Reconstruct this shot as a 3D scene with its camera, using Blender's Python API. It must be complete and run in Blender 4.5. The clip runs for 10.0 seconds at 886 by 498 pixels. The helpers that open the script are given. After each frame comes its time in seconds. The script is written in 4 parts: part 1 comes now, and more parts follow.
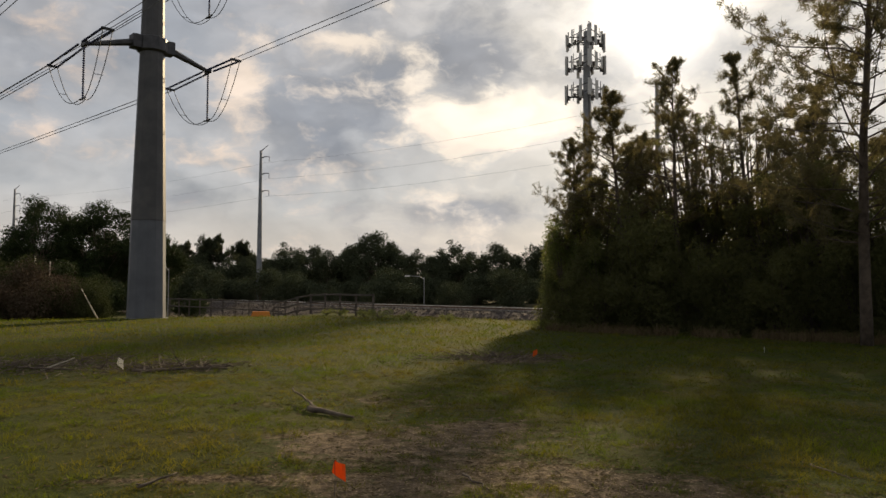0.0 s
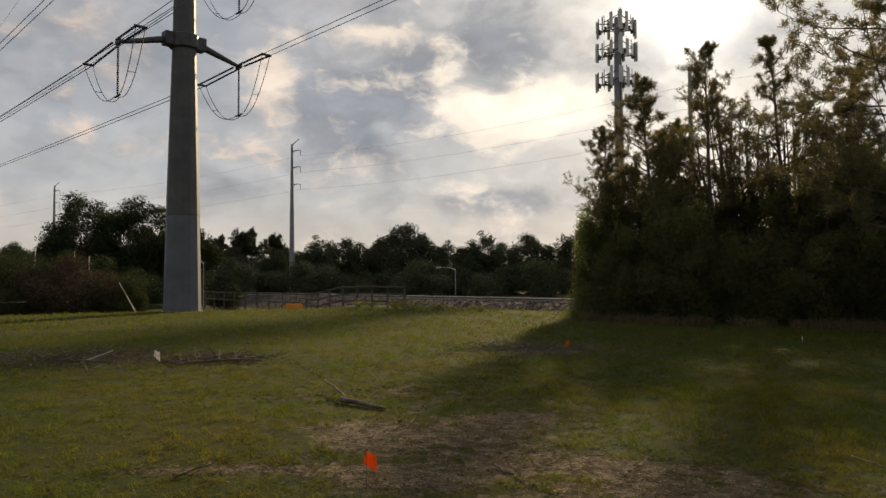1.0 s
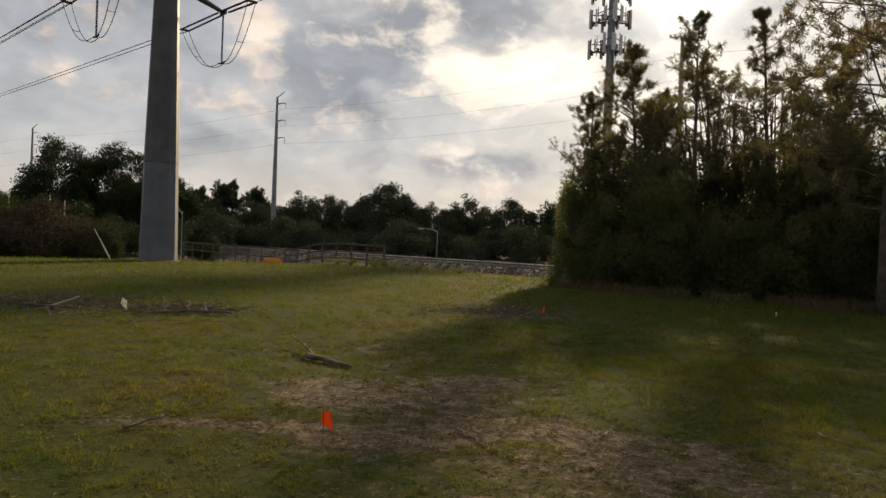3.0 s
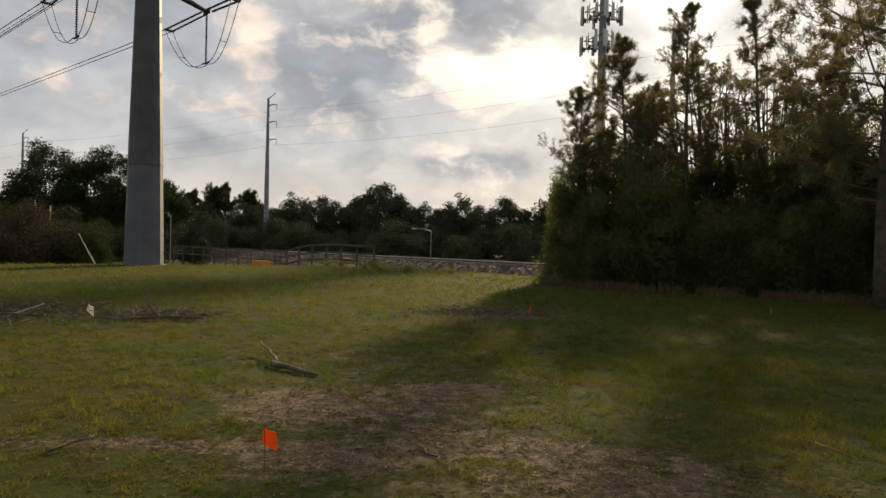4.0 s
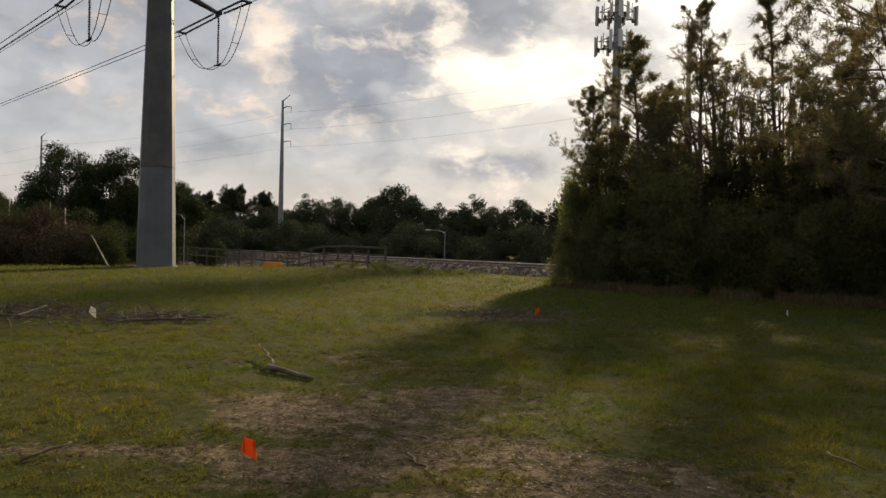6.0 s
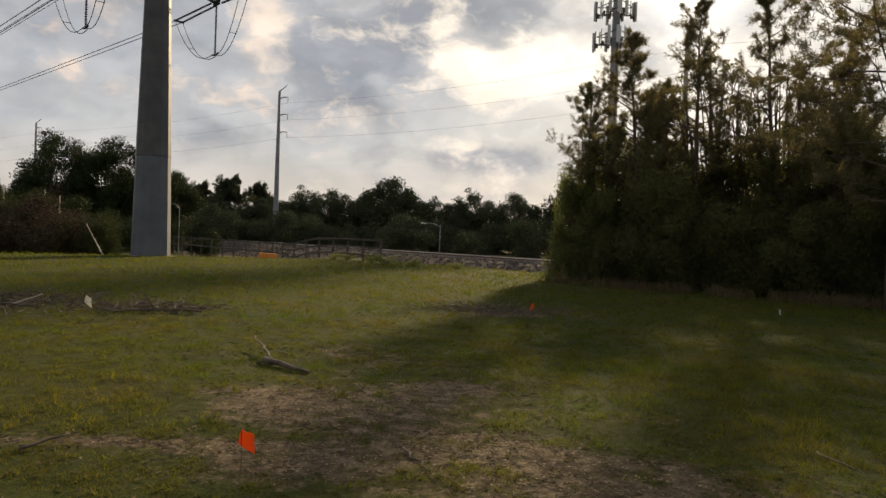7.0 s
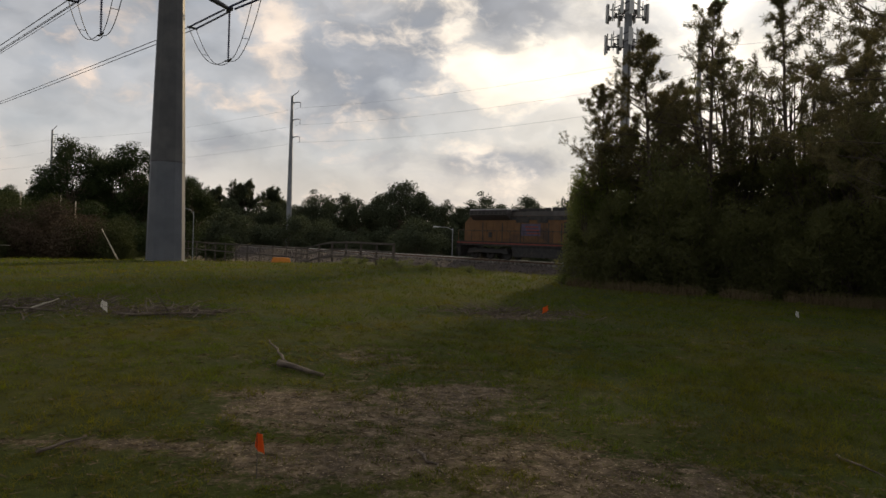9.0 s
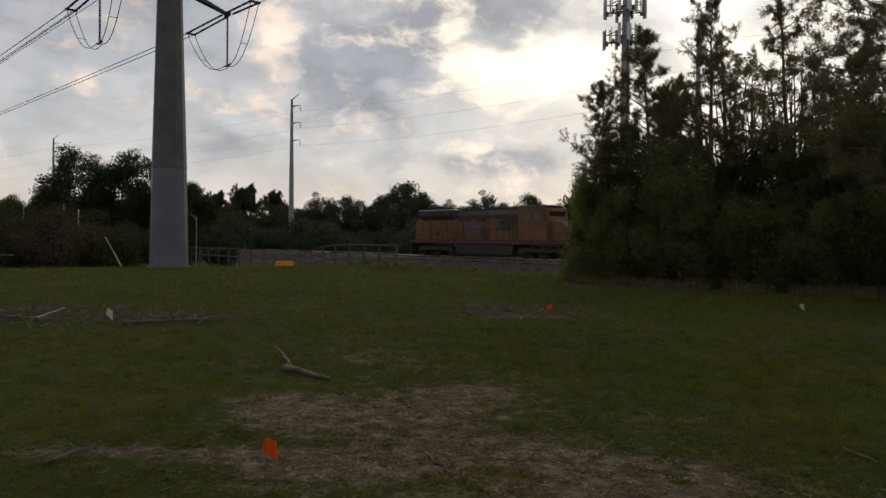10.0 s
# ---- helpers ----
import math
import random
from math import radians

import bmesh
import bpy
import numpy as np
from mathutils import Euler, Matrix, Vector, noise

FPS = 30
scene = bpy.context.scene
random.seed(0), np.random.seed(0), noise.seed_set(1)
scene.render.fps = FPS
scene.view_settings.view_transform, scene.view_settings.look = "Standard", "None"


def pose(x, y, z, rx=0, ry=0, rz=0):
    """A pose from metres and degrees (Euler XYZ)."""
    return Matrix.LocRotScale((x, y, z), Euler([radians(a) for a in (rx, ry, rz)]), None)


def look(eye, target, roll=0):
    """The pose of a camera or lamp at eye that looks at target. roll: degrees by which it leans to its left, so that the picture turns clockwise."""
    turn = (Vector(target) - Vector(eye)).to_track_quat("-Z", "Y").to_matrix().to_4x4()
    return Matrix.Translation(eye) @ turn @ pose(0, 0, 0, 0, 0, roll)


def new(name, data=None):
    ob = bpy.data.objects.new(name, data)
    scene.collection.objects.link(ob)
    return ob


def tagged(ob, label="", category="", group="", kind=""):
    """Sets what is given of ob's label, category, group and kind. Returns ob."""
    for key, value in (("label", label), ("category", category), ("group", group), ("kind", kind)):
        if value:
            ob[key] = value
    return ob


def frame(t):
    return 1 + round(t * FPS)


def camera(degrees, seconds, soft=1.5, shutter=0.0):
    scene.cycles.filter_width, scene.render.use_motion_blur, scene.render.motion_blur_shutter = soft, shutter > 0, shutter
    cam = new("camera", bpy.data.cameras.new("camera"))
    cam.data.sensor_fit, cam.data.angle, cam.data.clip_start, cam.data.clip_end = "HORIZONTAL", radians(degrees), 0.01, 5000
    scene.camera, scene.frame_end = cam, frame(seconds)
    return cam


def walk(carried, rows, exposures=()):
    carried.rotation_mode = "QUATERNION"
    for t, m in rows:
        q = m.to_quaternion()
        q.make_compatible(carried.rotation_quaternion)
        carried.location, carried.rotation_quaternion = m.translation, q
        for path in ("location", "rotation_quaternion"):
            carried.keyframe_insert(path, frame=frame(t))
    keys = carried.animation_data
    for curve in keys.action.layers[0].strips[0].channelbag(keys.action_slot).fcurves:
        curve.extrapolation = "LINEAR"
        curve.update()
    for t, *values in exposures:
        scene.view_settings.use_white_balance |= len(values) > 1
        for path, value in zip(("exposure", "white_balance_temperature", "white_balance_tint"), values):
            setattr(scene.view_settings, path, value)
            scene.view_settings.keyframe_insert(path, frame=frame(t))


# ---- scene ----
cam = camera(63.1, 10.0)
PATH = [
    (0, (-0.617, -0.868, 1.59), (-0.517, 1.127, 1.697), 0.1),
    (0.5, (-0.622, -0.856, 1.569), (-0.599, 1.142, 1.672), 0.6),
    (1, (-0.598, -0.844, 1.585), (-0.584, 1.154, 1.668), -0.4),
    (1.5, (-0.584, -0.82, 1.576), (-0.515, 1.179, 1.603), -0.4),
    (2, (-0.598, -0.78, 1.559), (-0.552, 1.22, 1.554), 0.6),
    (2.5, (-0.566, -0.746, 1.577), (-0.546, 1.254, 1.568), 1.3),
    (2.7, (-0.545, -0.708, 1.552), (-0.51, 1.291, 1.53), 2.0),
    (3.8, (-0.256, -0.173, 1.546), (-0.134, 1.823, 1.525), 1.1),
    (4, (-0.185, -0.078, 1.541), (-0.111, 1.92, 1.519), 1.3),
    (4.5, (-0.009, 0.053, 1.558), (0.06, 2.052, 1.541), 1.8),
    (5, (0.0, 0.076, 1.557), (-0.003, 2.076, 1.54), 1.2),
    (5.5, (-0.002, 0.099, 1.552), (-0.026, 2.099, 1.533), 0.3),
    (5.7, (0.003, 0.15, 1.528), (0.012, 2.15, 1.512), 0.5),
    (7, (-0.026, 0.107, 1.561), (0.021, 2.106, 1.524), 2.1),
    (7.5, (-0.021, 0.102, 1.562), (0.055, 2.101, 1.533), 1.8),
    (8, (-0.024, 0.096, 1.557), (0.047, 2.095, 1.535), 1.4),
    (8.5, (-0.028, 0.079, 1.561), (0.007, 2.079, 1.536), 0.8),
    (9, (-0.038, 0.12, 1.549), (-0.026, 2.12, 1.521), 1.8),
    (9.5, (-0.039, 0.113, 1.552), (-0.033, 2.113, 1.521), 1.0),
    (10, (-0.038, 0.097, 1.565), (-0.034, 2.097, 1.536), 0.5),
]
walk(cam, [(t, look(eye, target, roll)) for t, eye, target, roll in PATH],
     exposures=[(0.0, -0.1), (1.0, -0.12), (2.0, -0.2), (2.7, -0.06), (3.8, 0.08), (8.3, 0.05), (9.2, 0.05), (10.0, 0.1)])

# ---------- the plan ----------
DX, DY = -0.667, 0.745               # the railway and the power line run this way
NX, NY = 0.745, 0.667                # across it, away from the field
TRACK_Q = 49.0                       # the track's distance across


def along(p, q):
    """The place p metres along the railway and q metres across it."""
    return p * DX + q * NX, p * DY + q * NY


# clouds before the camera: azimuth, elevation, half width, half height, weight
DARK_BANKS = [(-7.6, 14, 5.5, 4, 0.26), (-2, 16, 3, 2.5, 0.18), (6, 17.8, 5.5, 2.6, 0.20), (5.5, 6.0, 7, 1.2, 0.14), (-17.5, 13.5, 3, 1.5, 0.10), (-14, 19, 4, 2, 0.06), (22, 17, 5, 3, 0.16), (-22, 6.5, 6, 1.3, 0.08), (-3, 9.5, 3.5, 1.6, 0.06)]
BRIGHT_PUFFS = [(-12.6, 16.2, 2.4, 3.0, 0.26), (-4.0, 18.9, 4.5, 1.1, 0.24), (1.4, 16.4, 1.6, 1.6, 0.22), (4.6, 12.6, 4.4, 2.6, 0.42), (9.4, 13.4, 3.6, 1.7, 0.44), (-15, 9.6, 4.5, 1.8, 0.13), (-6, 9.0, 1.6, 1.5, 0.14), (-24, 12, 4.5, 2, 0.08), (2.3, 7.4, 3, 0.9, 0.14), (7, 4.6, 8, 1.2, 0.16), (-25, 17, 3, 2, 0.10)]

# ---------- light ----------
SUN_AZ, SUN_EL = 20.0, 20.5          # degrees right of +y, and above the horizon
sun_dir = Vector((math.sin(radians(SUN_AZ)) * math.cos(radians(SUN_EL)), math.cos(radians(SUN_AZ)) * math.cos(radians(SUN_EL)), math.sin(radians(SUN_EL))))
sun = new("sun", bpy.data.lights.new("sun", "SUN"))
sun.data.energy, sun.data.angle, sun.data.color = 5.2, radians(1.7), (1.0, 0.77, 0.46)
sun.matrix_world = look(sun_dir * 100, (0, 0, 0))


class Nodes:
    """Short hand for building a node tree."""

    def __init__(self, tree):
        self.t = tree
        self.t.nodes.clear()

    def add(self, kind, **links):
        n = self.t.nodes.new(kind)
        for k, v in links.items():
            key = int(k[1:]) if k[0] == "i" and k[1:].isdigit() else k.replace("_", " ")
            self.put(n, key, v)
        return n

    def put(self, n, key, v):
        s = n.inputs[key]
        if isinstance(v, bpy.types.NodeSocket):
            self.t.links.new(v, s)
        elif isinstance(v, bpy.types.Node):
            self.t.links.new(v.outputs[0], s)
        else:
            s.default_value = v

    def math(self, op, a, b=0.0, c=0.0, clamp=False):
        n = self.add("ShaderNodeMath", i0=a, i1=b, i2=c)
        n.operation, n.use_clamp = op, clamp
        return n.outputs[0]

    def vmath(self, op, a, b=(0, 0, 0), out=0):
        n = self.add("ShaderNodeVectorMath", i0=a, i1=b)
        n.operation = op
        return n.outputs[out]

    def mix(self, f, a, b, blend="MIX"):
        n = self.t.nodes.new("ShaderNodeMix")
        n.data_type, n.blend_type = "RGBA", blend
        self.put(n, 0, f), self.put(n, 6, a), self.put(n, 7, b)
        return n.outputs[2]

    def noise(self, v, scale, detail=4.0, rough=0.55, dist=0.0):
        n = self.t.nodes.new("ShaderNodeTexNoise")
        self.put(n, "Vector", v), self.put(n, "Scale", scale), self.put(n, "Detail", detail)
        self.put(n, "Roughness", rough), self.put(n, "Distortion", dist)
        return n.outputs[0]

    def smooth(self, v, lo, hi, a=0.0, b=1.0):
        n = self.t.nodes.new("ShaderNodeMapRange")
        n.interpolation_type = "SMOOTHSTEP"
        for k, x in zip(range(5), (v, lo, hi, a, b)):
            self.put(n, k, x)
        return n.outputs[0]


def rgb(*c):
    return (*c, 1.0)


world = bpy.data.worlds.new("sky")
scene.world = world
world.use_nodes = True
n = Nodes(world.node_tree)
sky = n.add("ShaderNodeTexSky")
sky.sky_type, sky.sun_disc, sky.sun_elevation, sky.sun_rotation = "NISHITA", False, radians(SUN_EL), radians(SUN_AZ)
way = n.add("ShaderNodeTexCoord").outputs["Generated"]
sep = n.add("ShaderNodeSeparateXYZ", i0=way)
stretch = n.vmath("MULTIPLY", way, (1.0, 1.0, 1.7))
warp = n.vmath("SCALE", n.vmath("SUBTRACT", n.add("ShaderNodeTexNoise", i0=stretch, Scale=11.0, Detail=6.0).outputs[1], (0.5, 0.5, 0.5)))
warp.node.inputs["Scale"].default_value = 0.085
bent = n.vmath("ADD", stretch, warp)
big = n.noise(bent, 5.0, 3.0, 0.5)
fine = n.noise(bent, 15.0, 10.0, 0.60)
warped = n.vmath("NORMALIZE", n.vmath("ADD", way, n.vmath("MULTIPLY", warp, (0.9, 0.9, 0.6))))


def gathered(start, banks):
    """Adds soft banks, at their places in the sky, to a noise."""
    for az, el, wide, high, much in banks:
        c = Vector((math.sin(radians(az)) * math.cos(radians(el)), math.cos(radians(az)) * math.cos(radians(el)), math.sin(radians(el))))
        side = Vector((math.cos(radians(az)), -math.sin(radians(az)), 0))
        rise = side.cross(c)
        a = n.math("DIVIDE", n.vmath("DOT_PRODUCT", warped, side, 1), math.sin(radians(wide)))
        b = n.math("DIVIDE", n.vmath("DOT_PRODUCT", n.vmath("SUBTRACT", warped, c), rise, 1), math.sin(radians(high)))
        front = n.math("GREATER_THAN", n.vmath("DOT_PRODUCT", warped, c, 1), 0.3)
        r = n.math("ADD", n.math("MULTIPLY", a, a), n.math("MULTIPLY", b, b))
        g = n.math("MULTIPLY", n.math("POWER", 2.718, n.math("MULTIPLY", r, -1.0)), front)
        start = n.math("ADD", start, n.math("MULTIPLY", g, much))
    return start


dense = gathered(n.math("ADD", n.math("MULTIPLY", big, 0.66), n.math("MULTIPLY", fine, 0.34)), DARK_BANKS)
puffy = gathered(n.math("ADD", n.math("MULTIPLY", fine, 0.75), n.math("MULTIPLY", n.noise(n.vmath("ADD", bent, (2.0, 5.0, 1.0)), 8.0, 4.0), 0.25)), BRIGHT_PUFFS)
toward = n.math("MAXIMUM", n.vmath("DOT_PRODUCT", n.vmath("NORMALIZE", way), tuple(sun_dir), 1), 0.0)
halo = n.math("POWER", toward, 26.0)
core = n.math("POWER", toward, 420.0)
thick = n.smooth(dense, 0.48, 0.70)
rim = n.smooth(puffy, 0.54, 0.78)
mottle = n.smooth(n.noise(n.vmath("ADD", bent, (3.1, 1.7, 0.4)), 6.0, 5.0, 0.52), 0.32, 0.68)
clear = n.mix(0.86, n.vmath("SCALE", sky.outputs[0]), n.mix(mottle, rgb(0.37, 0.378, 0.40), rgb(0.55, 0.525, 0.515)))
clear_scale = [x for x in world.node_tree.nodes if x.bl_idname == "ShaderNodeVectorMath" and x.operation == "SCALE"][-1]
clear_scale.inputs["Scale"].default_value = 0.10
clear = n.mix(n.math("MULTIPLY", halo, 0.7), clear, rgb(0.95, 0.88, 0.76))
belly = n.mix(n.math("MULTIPLY", halo, 0.5), n.mix(mottle, rgb(0.275, 0.295, 0.335), rgb(0.37, 0.38, 0.405)), rgb(0.46, 0.43, 0.41))
puff = n.mix(n.math("MULTIPLY", n.math("POWER", toward, 9.0), 1.1, clamp=True), rgb(0.84, 0.67, 0.55), rgb(1.20, 1.08, 0.90))
heaven = n.mix(thick, clear, belly)
heaven = n.mix(n.math("MULTIPLY", rim, 0.92), heaven, puff)
# heaped clouds: brighter on the flanks that face the sun
sunward = n.vmath("ADD", bent, tuple(Vector((sun_dir.x, 0.0, sun_dir.z * 1.7)) * 0.045))
for scale, detail, low, high in ((4.0, 3.0, 0.91, 1.11), (11.0, 3.0, 0.96, 1.05)):
    here, there = n.noise(bent, scale, detail, 0.56), n.noise(sunward, scale, detail, 0.56)
    heaven = n.mix(1.0, heaven, n.smooth(n.math("SUBTRACT", here, there), -0.14, 0.14, low, high), "MULTIPLY")
haze = n.smooth(sep.outputs[2], 0.03, 0.14, 1.0, 0.0)
heaven = n.mix(n.math("MULTIPLY", haze, 0.5), heaven, rgb(0.72, 0.62, 0.53))
glow = n.math("ADD", n.math("MULTIPLY", halo, 0.07), n.math("MULTIPLY", core, 1.8))
heaven = n.mix(1.0, heaven, n.mix(1.0, rgb(1.0, 0.93, 0.80), glow, "MULTIPLY"), "ADD")
# the cloud deck lets less light through away from the sun
deck = n.smooth(toward, 0.0, 0.72, 0.86, 1.06)
heaven = n.mix(1.0, heaven, deck, "MULTIPLY")
below = n.smooth(sep.outputs[2], -0.06, 0.0)
heaven = n.mix(below, rgb(0.06, 0.065, 0.05), heaven)
bg = n.add("ShaderNodeBackground", Color=heaven, Strength=1.0)
n.add("ShaderNodeOutputWorld", i0=bg.outputs[0])


# ---------- materials ----------
def material(name, build):
    m = bpy.data.materials.new(name)
    m.use_nodes = True
    t = Nodes(m.node_tree)
    out = t.add("ShaderNodeOutputMaterial")
    t.put(out, 0, build(t))
    return m


def bump(t, height, strength=0.3, distance=0.02):
    return t.add("ShaderNodeBump", Height=height, Strength=strength, Distance=distance).outputs[0]


def plain(name, c1, c2, rough=0.6, metal=0.0, scale=3.0, relief=0.2, stains=None, each=0.0):
    """Two tones mixed by noise at two scales, with fine relief; each: how far pieces differ."""
    def build(t):
        p = t.add("ShaderNodeTexCoord").outputs["Object"]
        f = t.smooth(t.noise(p, scale, 6.0, 0.6), 0.3, 0.7)
        c = t.mix(f, rgb(*c1), rgb(*c2))
        if stains:
            c = t.mix(t.smooth(t.noise(p, scale * 0.23, 5.0, 0.65, 0.6), 0.5, 0.68), c, rgb(*stains))
        if each:
            r = t.add("ShaderNodeObjectInfo").outputs["Random"]
            c = t.mix(1.0, c, t.add("ShaderNodeCombineColor", i0=t.math("MULTIPLY_ADD", r, each, 1 - each / 2), i1=t.math("MULTIPLY_ADD", r, each, 1 - each / 2), i2=t.math("MULTIPLY_ADD", r, each, 1 - each / 2)).outputs[0], "MULTIPLY")
        return t.add("ShaderNodeBsdfPrincipled", Base_Color=c, Roughness=rough, Metallic=metal, Normal=bump(t, t.noise(p, scale * 14, 3.0), relief)).outputs[0]
    return material(name, build)


def leafy(name, c1, c2, lit, share=0.4, gloss=0.55):
    """Leaves: each differs by its island, and lets part of the light through."""
    def build(t):
        r = t.add("ShaderNodeNewGeometry").outputs["Random Per Island"]
        o = t.add("ShaderNodeObjectInfo").outputs["Random"]
        c = t.mix(r, rgb(*c1), rgb(*c2))
        c = t.mix(t.math("MULTIPLY", o, 0.3), c, t.mix(0.5, c, rgb(0.06, 0.06, 0.02)))
        a = t.add("ShaderNodeBsdfPrincipled", Base_Color=c, Roughness=gloss)
        a.inputs["Specular IOR Level"].default_value = 0.04
        b = t.add("ShaderNodeBsdfTranslucent", Color=t.mix(r, rgb(*lit), rgb(*[v * 0.6 for v in lit])))
        return t.add("ShaderNodeMixShader", i0=share, i1=a.outputs[0], i2=b.outputs[0]).outputs[0]
    return material(name, build)


needles = leafy("pine_needles", (0.075, 0.075, 0.045), (0.15, 0.13, 0.07), (0.31, 0.265, 0.115), 0.42)
needles_far = leafy("far_needles", (0.05, 0.06, 0.04), (0.08, 0.095, 0.055), (0.09, 0.10, 0.05), 0.22)
leaves_dark = leafy("dark_leaves", (0.052, 0.058, 0.034), (0.10, 0.105, 0.05), (0.33, 0.33, 0.11), 0.45, 0.8)
leaves_light = leafy("light_leaves", (0.06, 0.085, 0.028), (0.11, 0.135, 0.045), (0.34, 0.37, 0.10), 0.46)
leaves_far = leafy("far_leaves", (0.05, 0.06, 0.04), (0.09, 0.105, 0.06), (0.07, 0.09, 0.04), 0.12, 0.9)
vine_leaves = leafy("vine_leaves", (0.045, 0.055, 0.024), (0.075, 0.08, 0.035), (0.08, 0.10, 0.03), 0.15, 0.8)
dead_leaves = leafy("dead_vines", (0.085, 0.062, 0.044), (0.13, 0.096, 0.068), (0.07, 0.05, 0.035), 0.12, 0.9)


def grass_nodes(t):
    """Blades: green and yellow-green stretches, paler and darker tufts, light through them."""
    r = t.add("ShaderNodeNewGeometry").outputs["Random Per Island"]
    p = t.add("ShaderNodeTexCoord").outputs["Object"]
    wide = t.smooth(t.noise(p, 0.55, 5.0, 0.6), 0.36, 0.64)
    tuft = t.smooth(t.noise(p, 3.6, 4.0, 0.65), 0.36, 0.66)
    c = t.mix(r, rgb(0.026, 0.052, 0.007), rgb(0.080, 0.108, 0.015))
    c = t.mix(t.math("MULTIPLY", wide, 0.6), c, rgb(0.115, 0.09, 0.026))
    c = t.mix(t.math("MULTIPLY", tuft, 0.5), c, rgb(0.020, 0.036, 0.006))
    lit = t.mix(wide, rgb(0.155, 0.215, 0.010), rgb(0.240, 0.205, 0.014))
    lit = t.mix(t.math("MULTIPLY", tuft, 0.65), lit, rgb(0.055, 0.065, 0.007))
    a = t.add("ShaderNodeBsdfPrincipled", Base_Color=c, Roughness=0.65, Specular_IOR_Level=0.1)
    b = t.add("ShaderNodeBsdfTranslucent", Color=lit)
    return t.add("ShaderNodeMixShader", i0=0.5, i1=a.outputs[0], i2=b.outputs[0]).outputs[0]


grass_mat = material("grass_blades", grass_nodes)
straw_mat = leafy("dry_straw", (0.09, 0.066, 0.036), (0.19, 0.145, 0.085), (0.07, 0.05, 0.025), 0.1, 0.9)
bark = plain("bark", (0.06, 0.045, 0.035), (0.13, 0.10, 0.075), 0.9, 0, 5, 0.8)
deadwood = plain("dead_wood", (0.08, 0.058, 0.042), (0.17, 0.13, 0.095), 0.85, 0, 9, 0.6, (0.05, 0.036, 0.028))
dry_twigs = plain("dry_twigs", (0.07, 0.052, 0.04), (0.18, 0.14, 0.108), 0.9, 0, 3, 0.4)
pale_wood = plain("pale_wood", (0.40, 0.35, 0.27), (0.55, 0.49, 0.40), 0.8, 0, 7, 0.5, (0.28, 0.23, 0.17))
fence_wood = plain("weathered_wood", (0.065, 0.055, 0.045), (0.12, 0.10, 0.085), 0.9, 0, 4, 0.5, (0.045, 0.04, 0.035), 0.4)
galv = plain("galvanised_steel", (0.20, 0.215, 0.235), (0.29, 0.30, 0.32), 0.55, 0.3, 1.3, 0.08, (0.16, 0.17, 0.19))
weathered = plain("weathered_steel", (0.07, 0.07, 0.074), (0.11, 0.108, 0.108), 0.6, 0.3, 1.1, 0.1, (0.075, 0.075, 0.08))
pole_steel = plain("pole_steel", (0.10, 0.108, 0.125), (0.145, 0.152, 0.17), 0.6, 0.3, 0.7, 0.1, (0.085, 0.09, 0.105))
dark_steel = plain("dark_steel", (0.05, 0.05, 0.055), (0.09, 0.09, 0.095), 0.55, 0.4, 3, 0.1)
insulator = plain("insulator", (0.055, 0.06, 0.12), (0.08, 0.09, 0.16), 0.35, 0, 5, 0.05)
wire_mat = plain("conductor", (0.07, 0.07, 0.075), (0.11, 0.11, 0.115), 0.6, 0.5, 2, 0.02)
rail_steel = plain("rail_steel", (0.55, 0.53, 0.50), (0.68, 0.66, 0.63), 0.28, 0.9, 2, 0.03)
rail_rust = plain("rusty_rail", (0.10, 0.06, 0.04), (0.17, 0.10, 0.065), 0.85, 0.1, 6, 0.4)
tie_wood = plain("concrete_tie", (0.17, 0.155, 0.14), (0.27, 0.25, 0.225), 0.95, 0, 6, 0.5, None, 0.5)
concrete = plain("concrete", (0.33, 0.32, 0.30), (0.45, 0.44, 0.41), 0.9, 0, 3, 0.3, (0.25, 0.24, 0.22))
antenna_white = plain("antenna_shell", (0.55, 0.55, 0.54), (0.66, 0.66, 0.65), 0.5, 0, 2, 0.05)
orange_cloth = leafy("orange_vinyl", (0.95, 0.20, 0.045), (0.98, 0.24, 0.055), (1.0, 0.27, 0.055), 0.68, 0.4)
white_cloth = leafy("white_vinyl", (0.8, 0.79, 0.76), (0.85, 0.84, 0.82), (0.85, 0.83, 0.78), 0.6, 0.4)
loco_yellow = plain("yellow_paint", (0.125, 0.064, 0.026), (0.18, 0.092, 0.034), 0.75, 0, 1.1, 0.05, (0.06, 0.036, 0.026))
loco_grey = plain("grey_paint", (0.05, 0.045, 0.044), (0.085, 0.076, 0.07), 0.45, 0, 1.2, 0.04, (0.11, 0.10, 0.10))
loco_dark = plain("grimy_black", (0.02, 0.02, 0.021), (0.045, 0.042, 0.04), 0.7, 0.1, 3, 0.2, (0.07, 0.055, 0.045))
loco_red = plain("red_paint", (0.17, 0.035, 0.025), (0.24, 0.05, 0.035), 0.55)
roof_metal = plain("roof_metal", (0.42, 0.42, 0.43), (0.52, 0.52, 0.53), 0.35, 0.5, 1.0, 0.04)
machine_orange = plain("machine_orange", (0.72, 0.24, 0.03), (0.80, 0.30, 0.04), 0.5, 0, 2, 0.05)
glass_dark = material("window_glass", lambda t: t.add("ShaderNodeBsdfPrincipled", Base_Color=rgb(0.02, 0.025, 0.03), Roughness=0.08).outputs[0])
cloth_blue = plain("blue_paint", (0.07, 0.06, 0.10), (0.11, 0.09, 0.14), 0.7)
